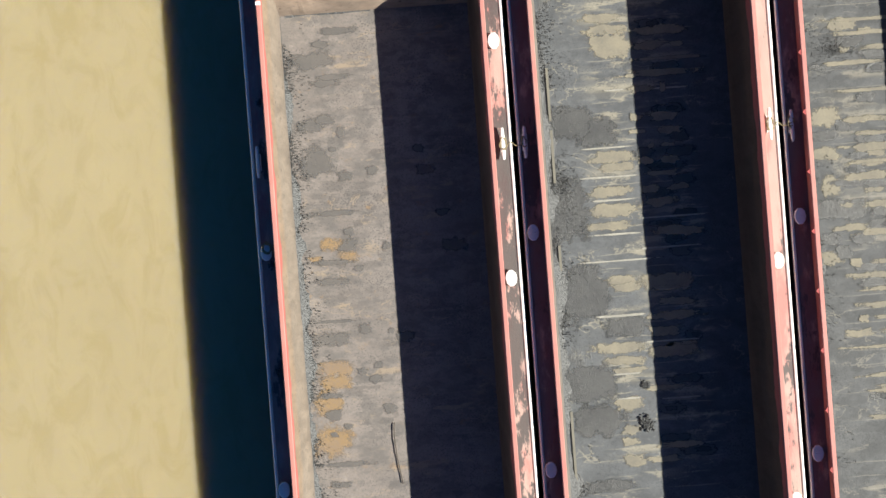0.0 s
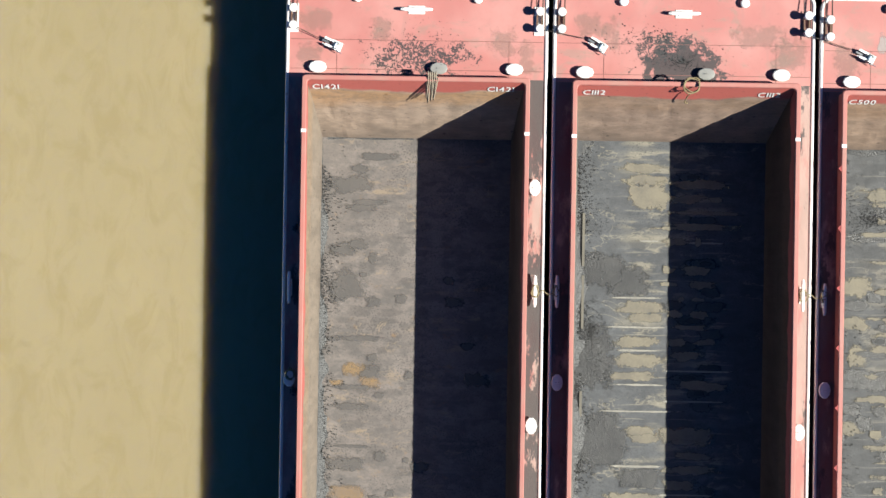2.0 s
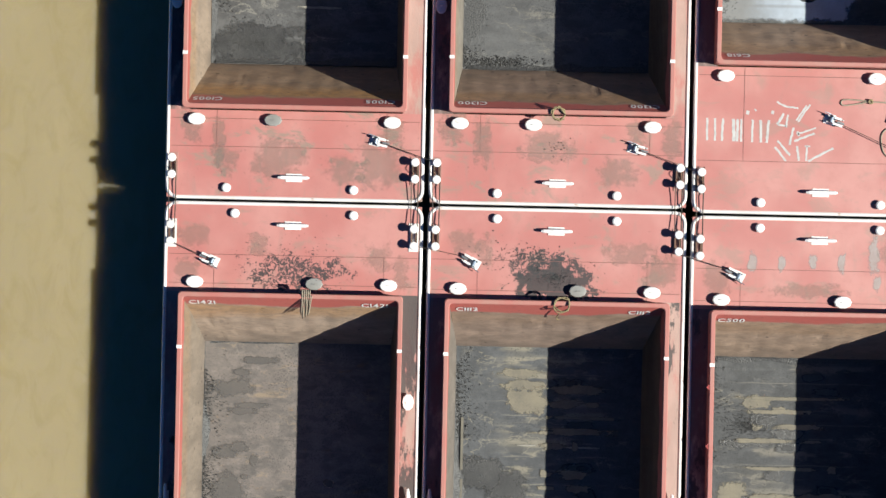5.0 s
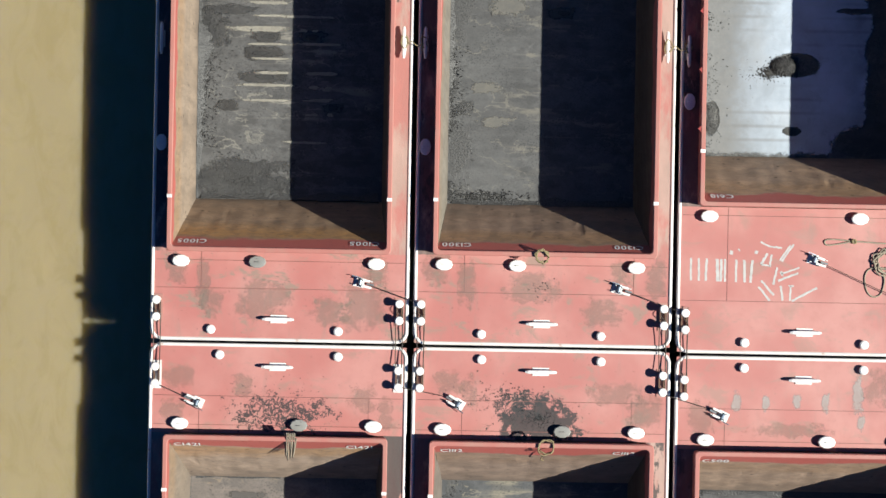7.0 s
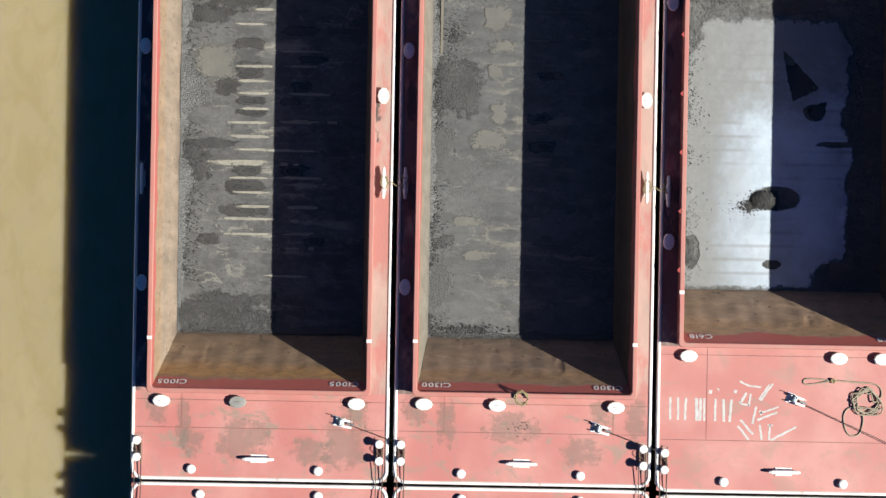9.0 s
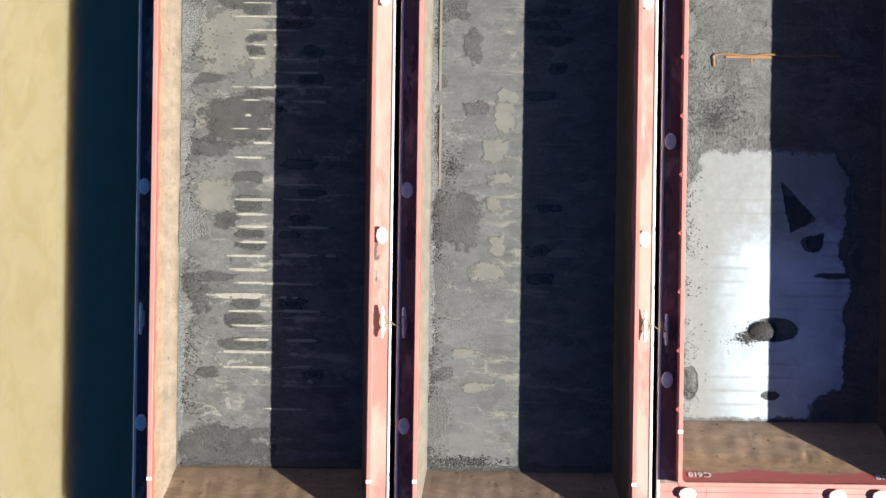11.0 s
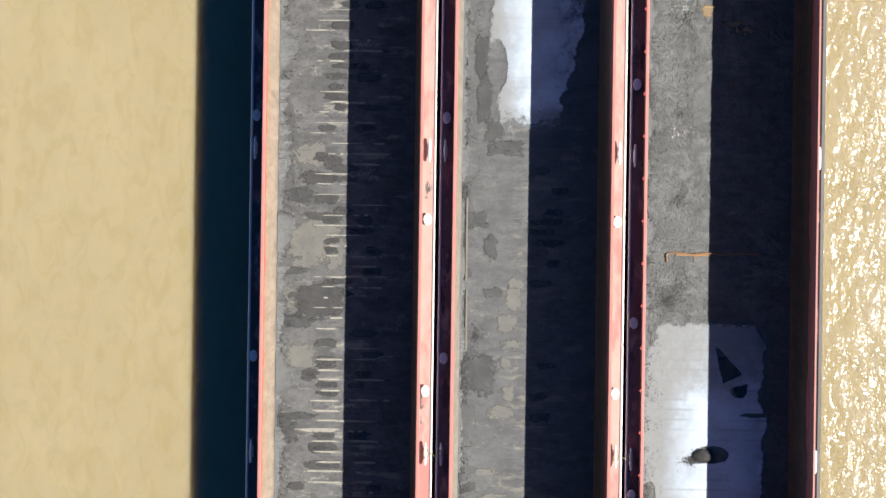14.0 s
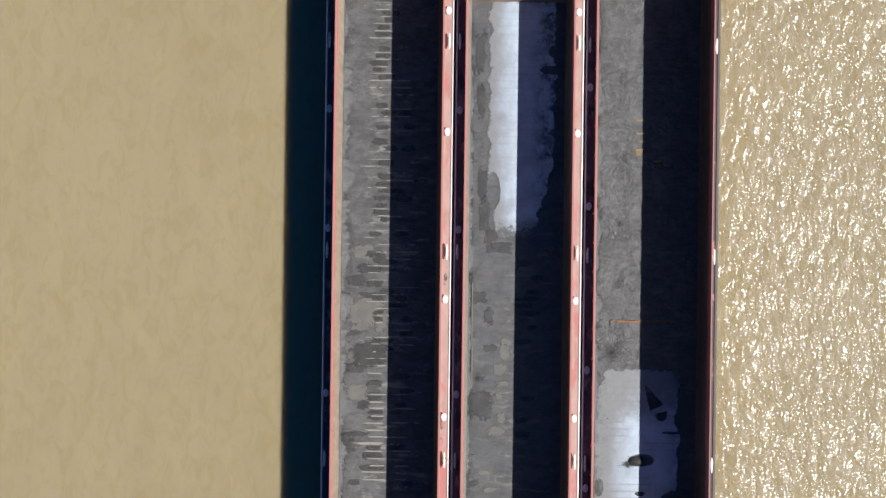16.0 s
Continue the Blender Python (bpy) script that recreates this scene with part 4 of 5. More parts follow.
E_LINE = ((4.59, -10.47, 0.44, 0.04), (4.06, -12.93, 1.06, 0.04), (4.14, -14.20, 1.23, 0.04), (4.15, -15.21, 0.88, 0.04), (4.21, -16.69, 0.97, 0.04), (4.21, -17.84, 1.50, 0.04), (4.12, -20.22, 1.06, 0.05), (4.20, -22.75, 0.62, 0.04), (4.20, -23.81, 0.53, 0.04), (6.98, -10.53, 0.79, 0.04), (6.73, -16.08, 1.41, 0.04), (6.55, -17.39, 1.23, 0.04), (6.24, -21.44, 1.15, 0.04), (6.58, -23.94, 0.88, 0.04),)
D_SCUFF = ((-8.37, -8.22, 0.88, 0.35), (-7.12, -6.99, 0.79, 0.14), (-7.96, -7.54, 0.35, 0.14), (-7.91, -9.23, 0.62, 0.14), (-7.54, -8.99, 0.71, 0.11), (-8.67, -11.03, 0.62, 0.26), (-8.03, -10.81, 0.32, 0.21), (-7.37, -11.39, 0.18, 0.21), (-8.52, -12.63, 0.62, 0.53), (-7.25, -13.29, 0.32, 0.21), (-6.12, -13.13, 0.25, 0.19), (-7.78, -12.12, 0.18, 0.11), (-8.07, -14.87, 1.15, 0.12), (-7.38, -16.25, 0.39, 0.30), (-7.34, -15.72, 0.21, 0.18), (-7.02, -17.31, 0.21, 0.12), (-5.72, -16.47, 0.18, 0.18), (-8.15, -16.99, 0.88, 0.11), (-8.40, -20.33, 0.74, 0.28), (-8.21, -17.82, 0.53, 0.14),)
D_SCUFF_FAR = ((-8.34, -19.54, 0.85, 0.05), (-6.92, -19.97, 0.25, 0.21), (-5.82, -20.12, 0.14, 0.11), (-6.46, -21.54, 0.18, 0.14), (-6.64, -22.14, 0.28, 0.16), (-7.23, -21.78, 0.21, 0.14), (-6.07, -23.48, 0.30, 0.19), (-8.58, -22.74, 0.53, 0.12), (-8.50, -23.59, 0.32, 0.21), (-7.98, -24.11, 0.21, 0.11), (-8.62, -24.44, 0.18, 0.12), (-8.19, -25.74, 1.06, 0.11), (-8.43, -26.61, 0.44, 0.14), (-3.80, -13.25, 0.35, 0.21), (-4.08, -12.35, 0.25, 0.18), (-2.81, -16.60, 0.44, 0.25), (-5.22, -20.39, 0.35, 0.21), (-3.23, -15.15, 0.28, 0.14),)
D_RUST = ((-8.32, -21.58, 0.71, 0.25), (-8.36, -22.19, 0.62, 0.25), (-8.78, -23.04, 0.49, 0.44), (-8.72, -24.64, 0.71, 0.62), (-7.42, -16.78, 0.39, 0.25), (-8.93, -16.79, 0.25, 0.11), (-7.82, -16.22, 0.53, 0.25),)
A_LINE = ((-6.57, 14.62, 0.84, 0.08), (-6.41, 14.05, 0.76, 0.05), (-7.01, 13.47, 1.29, 0.12), (-6.54, 12.80, 0.84, 0.05), (-6.37, 12.16, 0.76, 0.05), (-6.36, 11.54, 0.68, 0.06), (-6.66, 11.00, 1.14, 0.06), (-6.64, 10.33, 1.06, 0.05), (-6.47, 17.71, 0.84, 0.06), (-6.39, 17.06, 0.76, 0.06), (-6.45, 16.52, 0.68, 0.06), (-6.36, 15.84, 0.61, 0.06), (-6.66, 15.23, 0.84, 0.05), (-6.66, 19.56, 0.68, 0.05), (-6.06, 20.21, 0.46, 0.06),)
A_POOL = ((-6.58, 17.46, 0.58, 0.27), (-7.57, 16.81, 0.46, 0.33), (-6.60, 16.19, 0.61, 0.18), (-6.54, 13.13, 0.64, 0.24), (-6.83, 12.41, 0.79, 0.27), (-6.66, 11.35, 0.99, 0.24), (-6.59, 15.68, 0.68, 0.15), (-6.64, 18.72, 0.61, 0.21), (-8.31, 10.10, 0.46, 0.21),)
A_POOL_FAR = ((-6.92, 29.88, 0.62, 0.25), (-6.34, 29.34, 0.55, 0.20), (-6.69, 27.34, 0.62, 0.25), (-6.66, 17.63, 0.55, 0.25), (-7.09, 21.23, 1.49, 1.00), (-7.05, 26.34, 0.87, 0.20), (-7.20, 28.58, 1.00, 0.35),)
A_MUD = ((-7.39, 24.71, 1.62, 1.24), (-8.71, 21.46, 0.45, 0.75), (-8.16, 17.86, 0.80, 0.75), (-6.14, 24.11, 0.50, 1.00), (-7.72, 30.06, 1.00, 0.62),)
B_COAL = ((2.43, 17.02, 1.05, 1.24), (3.19, 24.63, 0.40, 0.62), (3.36, 21.89, 0.50, 0.25), (1.72, 22.99, 0.30, 0.30), (2.17, 26.23, 0.70, 0.45), (1.52, 27.71, 0.30, 0.37), (2.09, 10.17, 0.35, 0.25), (4.10, 30.49, 1.00, 0.35),)
B_MUD = ((4.26, 20.04, 0.55, 0.55), (4.61, 21.53, 0.45, 0.70), (3.54, 9.57, 0.75, 0.20), (3.02, 11.05, 0.62, 0.20), (4.17, 17.67, 0.30, 0.25), (4.52, 18.79, 0.50, 0.30), (4.32, 15.80, 0.35, 0.35), (3.96, 14.68, 0.70, 0.40), (4.72, 22.41, 0.50, 0.25),)
F_MUD = ((14.60, -8.33, 0.62, 0.26), (15.55, -8.71, 0.31, 0.18), (15.31, -12.50, 0.92, 0.12), (13.58, -12.27, 0.72, 0.41), (15.37, -13.12, 0.62, 0.10), (13.46, -13.90, 0.62, 0.26), (15.61, -13.96, 0.41, 0.16), (15.27, -14.45, 0.82, 0.12), (15.49, -15.60, 0.41, 0.14), (13.66, -15.36, 0.41, 0.41), (14.75, -17.19, 1.03, 0.16), (13.32, -18.42, 0.62, 0.25),)
F_POOL = ((14.84, -9.22, 0.41, 0.23), (15.35, -13.38, 0.62, 0.16), (14.89, -14.06, 0.41, 0.16), (14.59, -15.22, 0.92, 0.16), (13.52, -13.14, 0.62, 0.23), (14.32, -12.73, 0.29, 0.26), (14.82, -17.66, 0.46, 0.26), (13.96, -18.21, 0.36, 0.33), (13.38, -17.60, 0.46, 0.26), (14.93, -18.90, 0.51, 0.18), (14.00, -16.31, 1.23, 0.41), (14.26, -10.16, 1.13, 0.18),)



def patch_paint(name, a, b, rough, grain, edge=1.1, soft=0.2, most=0.92):
    """A thin crust that feathers out to nothing at its rim."""
    g = Nodes(name, rough)
    n, f = g.noise(1.1, 6, 0.65), g.noise(12, 6, 0.7)
    k = g.cells(20)
    c = g.mix(g.step(g.calc("ADD", g.calc("MULTIPLY", n, 0.6), g.calc("MULTIPLY", f, 0.4)), 0.36, 0.64), a, b)
    m = g.done(c, g.calc("ADD", f, g.calc("MULTIPLY", k, grain)), 0.012 + 0.012 * grain)
    full = g.t.nodes.new("ShaderNodeAttribute")
    full.attribute_name = "fullness"
    rag = g.calc("MULTIPLY_ADD", g.calc("SUBTRACT", g.noise(1.9, 8, 0.72), 0.5), edge * 2.4, full.outputs["Fac"])
    g.put(g.b.inputs["Alpha"], g.calc("MULTIPLY", g.step(rag, 0.42 - soft, 0.42 + soft), most))
    return m


FINES = patch_paint("coal_fines", (0.04, 0.04, 0.04), (0.088, 0.086, 0.083), 0.5, 0.5)
DAMP = patch_paint("damp_fines", (0.055, 0.053, 0.05), (0.10, 0.096, 0.09), 0.4, 0.3)
SILT = patch_paint("dried_tan_silt", (0.355, 0.312, 0.225), (0.235, 0.212, 0.168), 0.8, 0.1)
PALE = patch_paint("pale_scraped_silt", (0.225, 0.212, 0.183), (0.165, 0.16, 0.148), 0.7, 0.1, 1.3)
BRIGHT = patch_paint("bright_scraped_steel", (0.50, 0.47, 0.39), (0.32, 0.30, 0.255), 0.5, 0.1, 0.8)
SCUFF = patch_paint("grey_scuff", (0.135, 0.123, 0.114), (0.18, 0.158, 0.142), 0.6, 0.2, 1.3, 0.3, 0.85)
BLACK_FINES = patch_paint("black_fines", (0.03, 0.03, 0.03), (0.06, 0.06, 0.058), 0.6, 0.5)
OCHRE = patch_paint("ochre_rust", (0.42, 0.265, 0.11), (0.33, 0.24, 0.17), 0.8, 0.2, 1.6, 0.45, 0.8)


def patches(name, spots, material, lift, seed, label, category, ragged=0.45, level=FLOOR):
    """Thin crusts with ragged outlines, each a sheet of its own."""
    n = 40
    for k, (cx, cy, rx, ry) in enumerate(spots):
        bm = bmesh.new()
        full = bm.verts.layers.float.new("fullness")
        loops = []
        for share, value in ((1.4, 0.0), (0.5, 1.0)):
            ring = []
            for i in range(n):
                t = math.tau * i / n
                c, s = math.cos(t), math.sin(t)
                # squarer than an ellipse, then roughened
                q = share * (abs(c) ** 3 + abs(s) ** 3) ** (-1 / 3)
                w = q * (1 + 0.45 * ragged * (noise.noise(Vector((c * 1.3 + k * 7.1, s * 1.3, seed))) + 0.55 * noise.noise(Vector((c * 4 + k * 3.3, s * 4, seed))) + 0.3 * noise.noise(Vector((c * 9 + k, s * 9, seed)))))
                v = bm.verts.new((cx + rx * c * w, cy + ry * s * w, level + (0.3 * lift + 0.014 if level < 0 else lift) + 0.0005 * (k % 30)))
                v[full] = value
                ring.append(v)
            loops.append(ring)
        for i in range(n):
            bm.faces.new((loops[0][i], loops[0][(i + 1) % n], loops[1][(i + 1) % n], loops[1][i]))
        bm.faces.new(loops[1])
        tagged(link(name, bm, material), label, category, kind="stuff")


def framed_floor(x_from, x_to, y_from, y_to, first, lines, pools, seed, line_paint, label, thick=1.0):
    """Scraped ridges on the floor frames and pools of fines between them."""
    rng = random.Random(seed)
    ridge, pool, core = [], [], []
    k = math.ceil((y_from - first) / 0.6175)
    while first + 0.6175 * k < y_to:
        y = first + 0.6175 * k + rng.uniform(-0.03, 0.03)
        if rng.random() < lines:
            a, b = x_from + rng.gauss(0, 0.35), x_to + rng.gauss(0, 0.5)
            cut = rng.uniform(a + 0.4, b - 0.2)
            for p, q in ((a, b),) if rng.random() < 0.5 else ((a, cut - 0.1), (cut + 0.15, b)):
                ridge.append(((p + q) / 2, y, max(0.12, (q - p) / 2.4), thick * rng.uniform(0.035, 0.085)))
        if rng.random() < pools:
            w = rng.uniform(0.35, 0.8)
            x = rng.uniform(x_from + w, max(x_from + w + 0.1, x_to - 0.3 * w))
            pool.append((x, y + 0.31, w, rng.uniform(0.14, 0.25)))
            if rng.random() < 0.6:
                core.append((x + rng.uniform(-0.1, 0.2), y + 0.31, 0.42 * w, 0.1))
        k += 1
    patches("scraped_line", ridge, line_paint, 0.045, seed, "bright scraped steel along the floor frames", "steel", 0.9)
    patches("damp_pool", pool, DAMP, 0.028, seed + 1, label, "coal", 0.5)
    patches("damp_pool", core, BLACK_FINES, 0.07, seed + 2, "black wet fines in the middle of a pool", "coal", 0.7)


patches("coal_patch", E_COAL, FINES, 0.034, 1, "dark coal fines caked in rounded sheets", "coal")
patches("silt_patch", E_MUD, SILT, 0.020, 2, "dried tan silt between the floor frames", "silt", 0.6)
patches("scraped_line", E_LINE, BRIGHT, 0.050, 3, "bright scraped steel along the floor frames", "steel", 0.35)
patches("floor_scuff", D_SCUFF, SCUFF, 0.024, 4, "grey scuffs on the brown hopper floor", "stain", 0.6)
patches("floor_scuff", D_SCUFF_FAR, SCUFF, 0.024, 5, "grey scuffs on the brown hopper floor", "stain", 0.6)
patches("rust_patch", D_RUST, OCHRE, 0.016, 6, "ochre rust bloom on the hopper floor", "rust", 0.4)
patches("scraped_line", A_LINE, BRIGHT, 0.040, 7, "bright scraped steel along the floor frames", "steel", 0.35)
patches("damp_pool", A_POOL, DAMP, 0.028, 8, "dark damp coal fines between the floor frames", "coal")
patches("coal_patch", ((-8.31, 14.29, 0.91, 0.18), (-8.91, 13.44, 0.53, 0.68), (-8.5, 20.0, 0.9, 0.35), (-8.6, 23.0, 0.7, 0.2), (-8.3, 27.6, 0.9, 0.4), (-7.7, 6.9, 1.7, 0.75)), FINES, 0.034, 71, "grainy coal fines spread from the wall", "coal", 0.7)
patches("damp_pool", A_POOL_FAR, DAMP, 0.034, 9, "dark damp coal fines between the floor frames", "coal")
patches("silt_patch", A_MUD, PALE, 0.018, 10, "pale scraped silt on the hopper floor", "silt", 0.5)
framed_floor(-7.3, -5.3, 20.4, 53.0, 10.33, 0.75, 0.6, 50, BRIGHT, "dark damp coal fines between the floor frames", 0.65)
framed_floor(-5.4, -3.6, 8.0, 45.0, 10.33, 0.5, 0.3, 54, BRIGHT, "dark damp coal fines between the floor frames")
framed_floor(5.3, 7.4, -27.0, -8.0, -14.2, 0.6, 0.4, 58, SILT, "dark coal fines between the floor frames", 2.4)
framed_floor(14.2, 18.0, -26.0, -7.5, -12.5, 0.65, 0.7, 62, SILT, "dark damp coal fines between the floor frames", 2.0)
framed_floor(5.3, 7.6, 14.0, 30.0, 10.4, 0.25, 0.25, 66, PALE, "dark damp coal fines between the floor frames")
patches("damp_pool", [(x, y, 0.4 * w, 0.09) for x, y, w, h in A_POOL[:7]], BLACK_FINES, 0.06, 70, "black wet fines in the middle of a pool", "coal", 0.7)
patches("coal_patch", B_COAL, FINES, 0.030, 11, "dark coal fines on the grey hopper floor", "coal", 0.7)
patches("coal_patch", ((2.5, 36.0, 0.4, 1.5), (2.7, 33.4, 0.4, 1.2), (3.3, 31.6, 0.5, 0.6), (4.3, 30.7, 0.8, 0.3), (2.2, 47.5, 0.45, 1.6), (2.3, 43.2, 0.35, 1.4)), FINES, 0.05, 72, "dark coal fines round the white residue", "coal", 0.9)
patches("silt_patch", B_MUD, PALE, 0.020, 12, "pale silt on the grey hopper floor", "silt", 0.8)
patches("silt_patch", F_MUD, SILT, 0.020, 13, "dried tan silt between the floor frames", "silt", 0.6)
patches("damp_pool", F_POOL, DAMP, 0.036, 14, "dark damp coal fines between the floor frames", "coal", 0.5)

patches("paint_smear", ((13.66, -2.2, 0.16, 0.35), (14.9, -2.25, 0.13, 0.3), (16.2, -2.2, 0.16, 0.3), (17.4, -2.2, 0.15, 0.35), (18.75, -1.9, 0.2, 0.7), (18.9, -3.0, 0.15, 0.3)),
        patch_paint("whitewash", (0.62, 0.52, 0.48), (0.72, 0.66, 0.62), 0.8, 0.1, 1.4, 0.35, 0.7), 0.004, 15, "whitish dried splash marks on the red deck", "stain", 0.5, 0.0)
patches("deck_grime", ((-9.9, 3.0, 0.35, 0.6), (-8.8, 2.4, 0.25, 0.9), (-8.4, 1.6, 0.4, 0.5), (-6.2, 1.7, 0.9, 0.75), (-2.1, 1.5, 0.8, 0.8), (-3.4, 1.3, 0.7, 0.5), (-1.6, 2.9, 0.5, 0.5), (1.0, 3.2, 0.5, 0.6), (2.3, 2.6, 0.3, 0.9),
                       (8.7, 3.0, 0.4, 0.5), (10.2, 2.9, 0.4, 0.7), (5.0, 2.4, 0.9, 0.5), (8.0, 1.4, 0.7, 0.5)), patch_paint("grey_deck_grime", (0.36, 0.305, 0.25), (0.45, 0.355, 0.285), 0.7, 0.1, 2.0, 0.42, 0.34), 0.004, 16, "grey-brown grime worn into the red deck", "stain", 0.6, 0.0)
patches("deck_grime", ((-2.0, -2.4, 0.5, 0.5), (-7.0, -1.9, 0.4, 0.4), (-9.8, -1.6, 0.6, 0.4), (-10.0, -3.0, 0.4, 0.4), (-1.0, -3.1, 0.3, 0.6), (1.6, -1.6, 0.5, 0.4), (2.4, -2.0, 0.3, 0.6), (8.6, -2.0, 0.9, 0.4), (9.8, -2.8, 0.6, 0.7), (12.2, -3.0, 0.5, 0.6), (16.0, -3.4, 1.4, 0.25),
                       (20.0, -1.5, 0.8, 0.6)), patch_paint("brown_deck_grime", (0.38, 0.30, 0.24), (0.46, 0.345, 0.275), 0.7, 0.1, 2.0, 0.42, 0.3), 0.004, 17, "brown grime worn into the red deck", "stain", 0.6, 0.0)
# ---- coal lumps and loose bits ----
FINES_BLACK = plain("black_coal", (0.035, 0.035, 0.035), 0.5, wear=(0.08, 0.08, 0.08), amount=0.6, scale=14, depth=0.03)
patches("coal_patch", ((17.4, 17.4, 0.75, 0.9), (18.35, 16.2, 0.4, 0.4), (16.45, 9.4, 0.4, 0.2)), BLACK_FINES, 0.05, 43, "black coal fines bared under the white residue", "coal")
bm = bmesh.new()
sheet(bm, lambda u, v: (16.05 + 0.62 * (2 * u - 1), 12.22 + 0.42 * (2 * v - 1), FLOOR + 0.02 + 0.30 * max(0, 1 - (2 * u - 1) ** 2 - (2 * v - 1) ** 2) ** 0.8 + 0.05 * noise.noise(Vector((u * 9, v * 9, 5))) * max(0, 1 - (2 * u - 1) ** 2 - (2 * v - 1) ** 2)), 24, 20)
tagged(link("coal_heap", bm, FINES_BLACK, True), "small heap of black coal on the white residue", "coal", kind="stuff")


def heap_top(x, y):
    return FLOOR + 0.02 + 0.30 * max(0, 1 - ((x - 16.05) / 0.62) ** 2 - ((y - 12.22) / 0.42) ** 2) ** 0.8


lumps(16.05, 12.22, 0.55, 0.36, 1500, 1, heap_top, (0.02, 0.05), "heap of coal lumps on the white residue")
lumps(15.45, 11.95, 0.5, 0.3, 500, 15, FLOOR + 0.04, (0.015, 0.045), "coal lumps rolled from the heap on the white residue")
lumps(15.0, 11.9, 0.9, 0.6, 160, 2, FLOOR + 0.03, (0.01, 0.03), "coal crumbs scattered on the white residue")
lumps(4.91, -24.96, 0.3, 0.28, 300, 3, FLOOR + 0.03, (0.03, 0.10), "clump of coal on the hopper floor")
lumps(4.99, -23.28, 0.18, 0.16, 120, 4, FLOOR + 0.03, (0.03, 0.08), "clump of coal on the hopper floor")
lumps(-7.6, 6.9, 1.6, 0.8, 1500, 5, FLOOR + 0.012, (0.012, 0.034), "gritty coal crumbs by the hopper end")
lumps(3.0, 6.3, 1.7, 0.25, 600, 6, FLOOR + 0.02, (0.015, 0.045), "gritty coal crumbs by the hopper end")
lumps(2.3, 19.3, 0.9, 1.5, 900, 7, FLOOR + 0.03, (0.008, 0.025), "gritty coal crumbs on the hopper floor")
lumps(2.1, -14.5, 0.6, 1.6, 800, 8, FLOOR + 0.03, (0.008, 0.025), "gritty coal crumbs on the hopper floor")
lumps(5.4, -3.05, 1.25, 0.6, 700, 9, 0.004, (0.008, 0.022), "spilt coal crumbs on the red deck")
lumps(14.2, -9.4, 1.6, 0.9, 900, 10, FLOOR + 0.02, (0.008, 0.028), "gritty coal crumbs on the hopper floor")
lumps(13.9, 21.6, 1.3, 1.2, 900, 11, FLOOR + 0.02, (0.008, 0.03), "gritty coal crumbs on the hopper floor")

lumps(4.0, -2.1, 3.0, 0.9, 130, 12, 0.004, (0.01, 0.035), "scattered coal crumbs on the red deck")
lumps(-6.0, -2.2, 3.0, 0.9, 90, 13, 0.004, (0.008, 0.025), "scattered coal crumbs on the red deck")
lumps(5.4, 2.4, 1.4, 0.6, 30, 14, 0.004, (0.01, 0.04), "scattered coal crumbs on the red deck")
# coal spilt in a ridge where the floors meet the end walls
for x0, x1, y, s in ((-9.4, -5.7, -6.05, 1), (12.5, 20.2, -6.4, 2), (-9.4, -1.6, 6.05, 3), (1.6, 9.4, 6.0, 4)):
    bm = bmesh.new()
    way = 1 if y > 0 else -1

    def bank(u, v, x0=x0, x1=x1, y=y, s=s, way=way):
        x = x0 + (x1 - x0) * v
        w = 0.16 + 0.22 * max(0, 0.4 + noise.noise(Vector((x * 0.9, s, 0))))
        return (x, y + way * w * (u * 1.3 - 0.3), FLOOR + 0.12 * (1 - u) ** 2 + 0.03 * noise.noise(Vector((x * 6, u * 3, s))) * (1 - u) - (0.04 if u == 1 else 0))
    sheet(bm, bank, 6, 60)
    tagged(link("coal_drift", bm, COAL, True), "thin ridge of coal fines at the hopper end", "coal", kind="stuff")


# ---- wires and ropes ----
def line_thing(name, pts, r, material, label, category, per=5, sides=6):
    bm = bmesh.new()
    tube(bm, smooth_line(pts, per), r, sides)
    return tagged(link(name, bm, material, True), label, category)


def sag(a, b, drop=0.06):
    mid = [(a[i] + b[i]) / 2 for i in range(3)]
    return [a, (mid[0], mid[1], mid[2] - drop), b]


# wires that lash the barges end to end, from bitt to bitt
for x0 in (-10.95, 0.07, 11.08):
    for x in (x0 + 0.31, x0 + WIDE - 0.37):
        for dx, ya, yb in ((-0.15, 0.95, -1.15), (0.15, 0.95, -1.15), (0.14, 1.62, -1.85)):
            line_thing("lashing_wire", sag((x + dx, ya, 0.24), (x + dx * 0.9, yb, 0.24), 0.10), 0.02, WIRE, "rusty wire rope lashing two barges together", "wire rope")
        line_thing("lashing_wire", [(x + 0.16, 1.7, 0.22), (x - 0.1, 1.35, 0.3), (x + 0.16, 1.0, 0.22), (x + 0.02, 0.8, 0.2)], 0.018, WIRE, "rusty wire rope wound round a bitt", "wire rope")
# winch wires
for a, b in (((-1.75, 2.37, 0.16), (0.30, 1.66, 0.3)), ((9.15, 2.25, 0.16), (11.35, 1.45, 0.3)), ((17.3, 3.57, 0.16), (21.5, 1.7, 0.3)),
             ((-9.5, -2.38, 0.16), (-10.55, -1.9, 0.3)), ((1.4, -2.2, 0.16), (-0.45, -1.85, 0.3)), ((12.45, -2.5, 0.16), (10.55, -1.95, 0.3))):
    line_thing("winch_wire", sag(a, b, 0.04), 0.016, WIRE, "taut wire rope from a hand winch to a bitt", "wire rope")


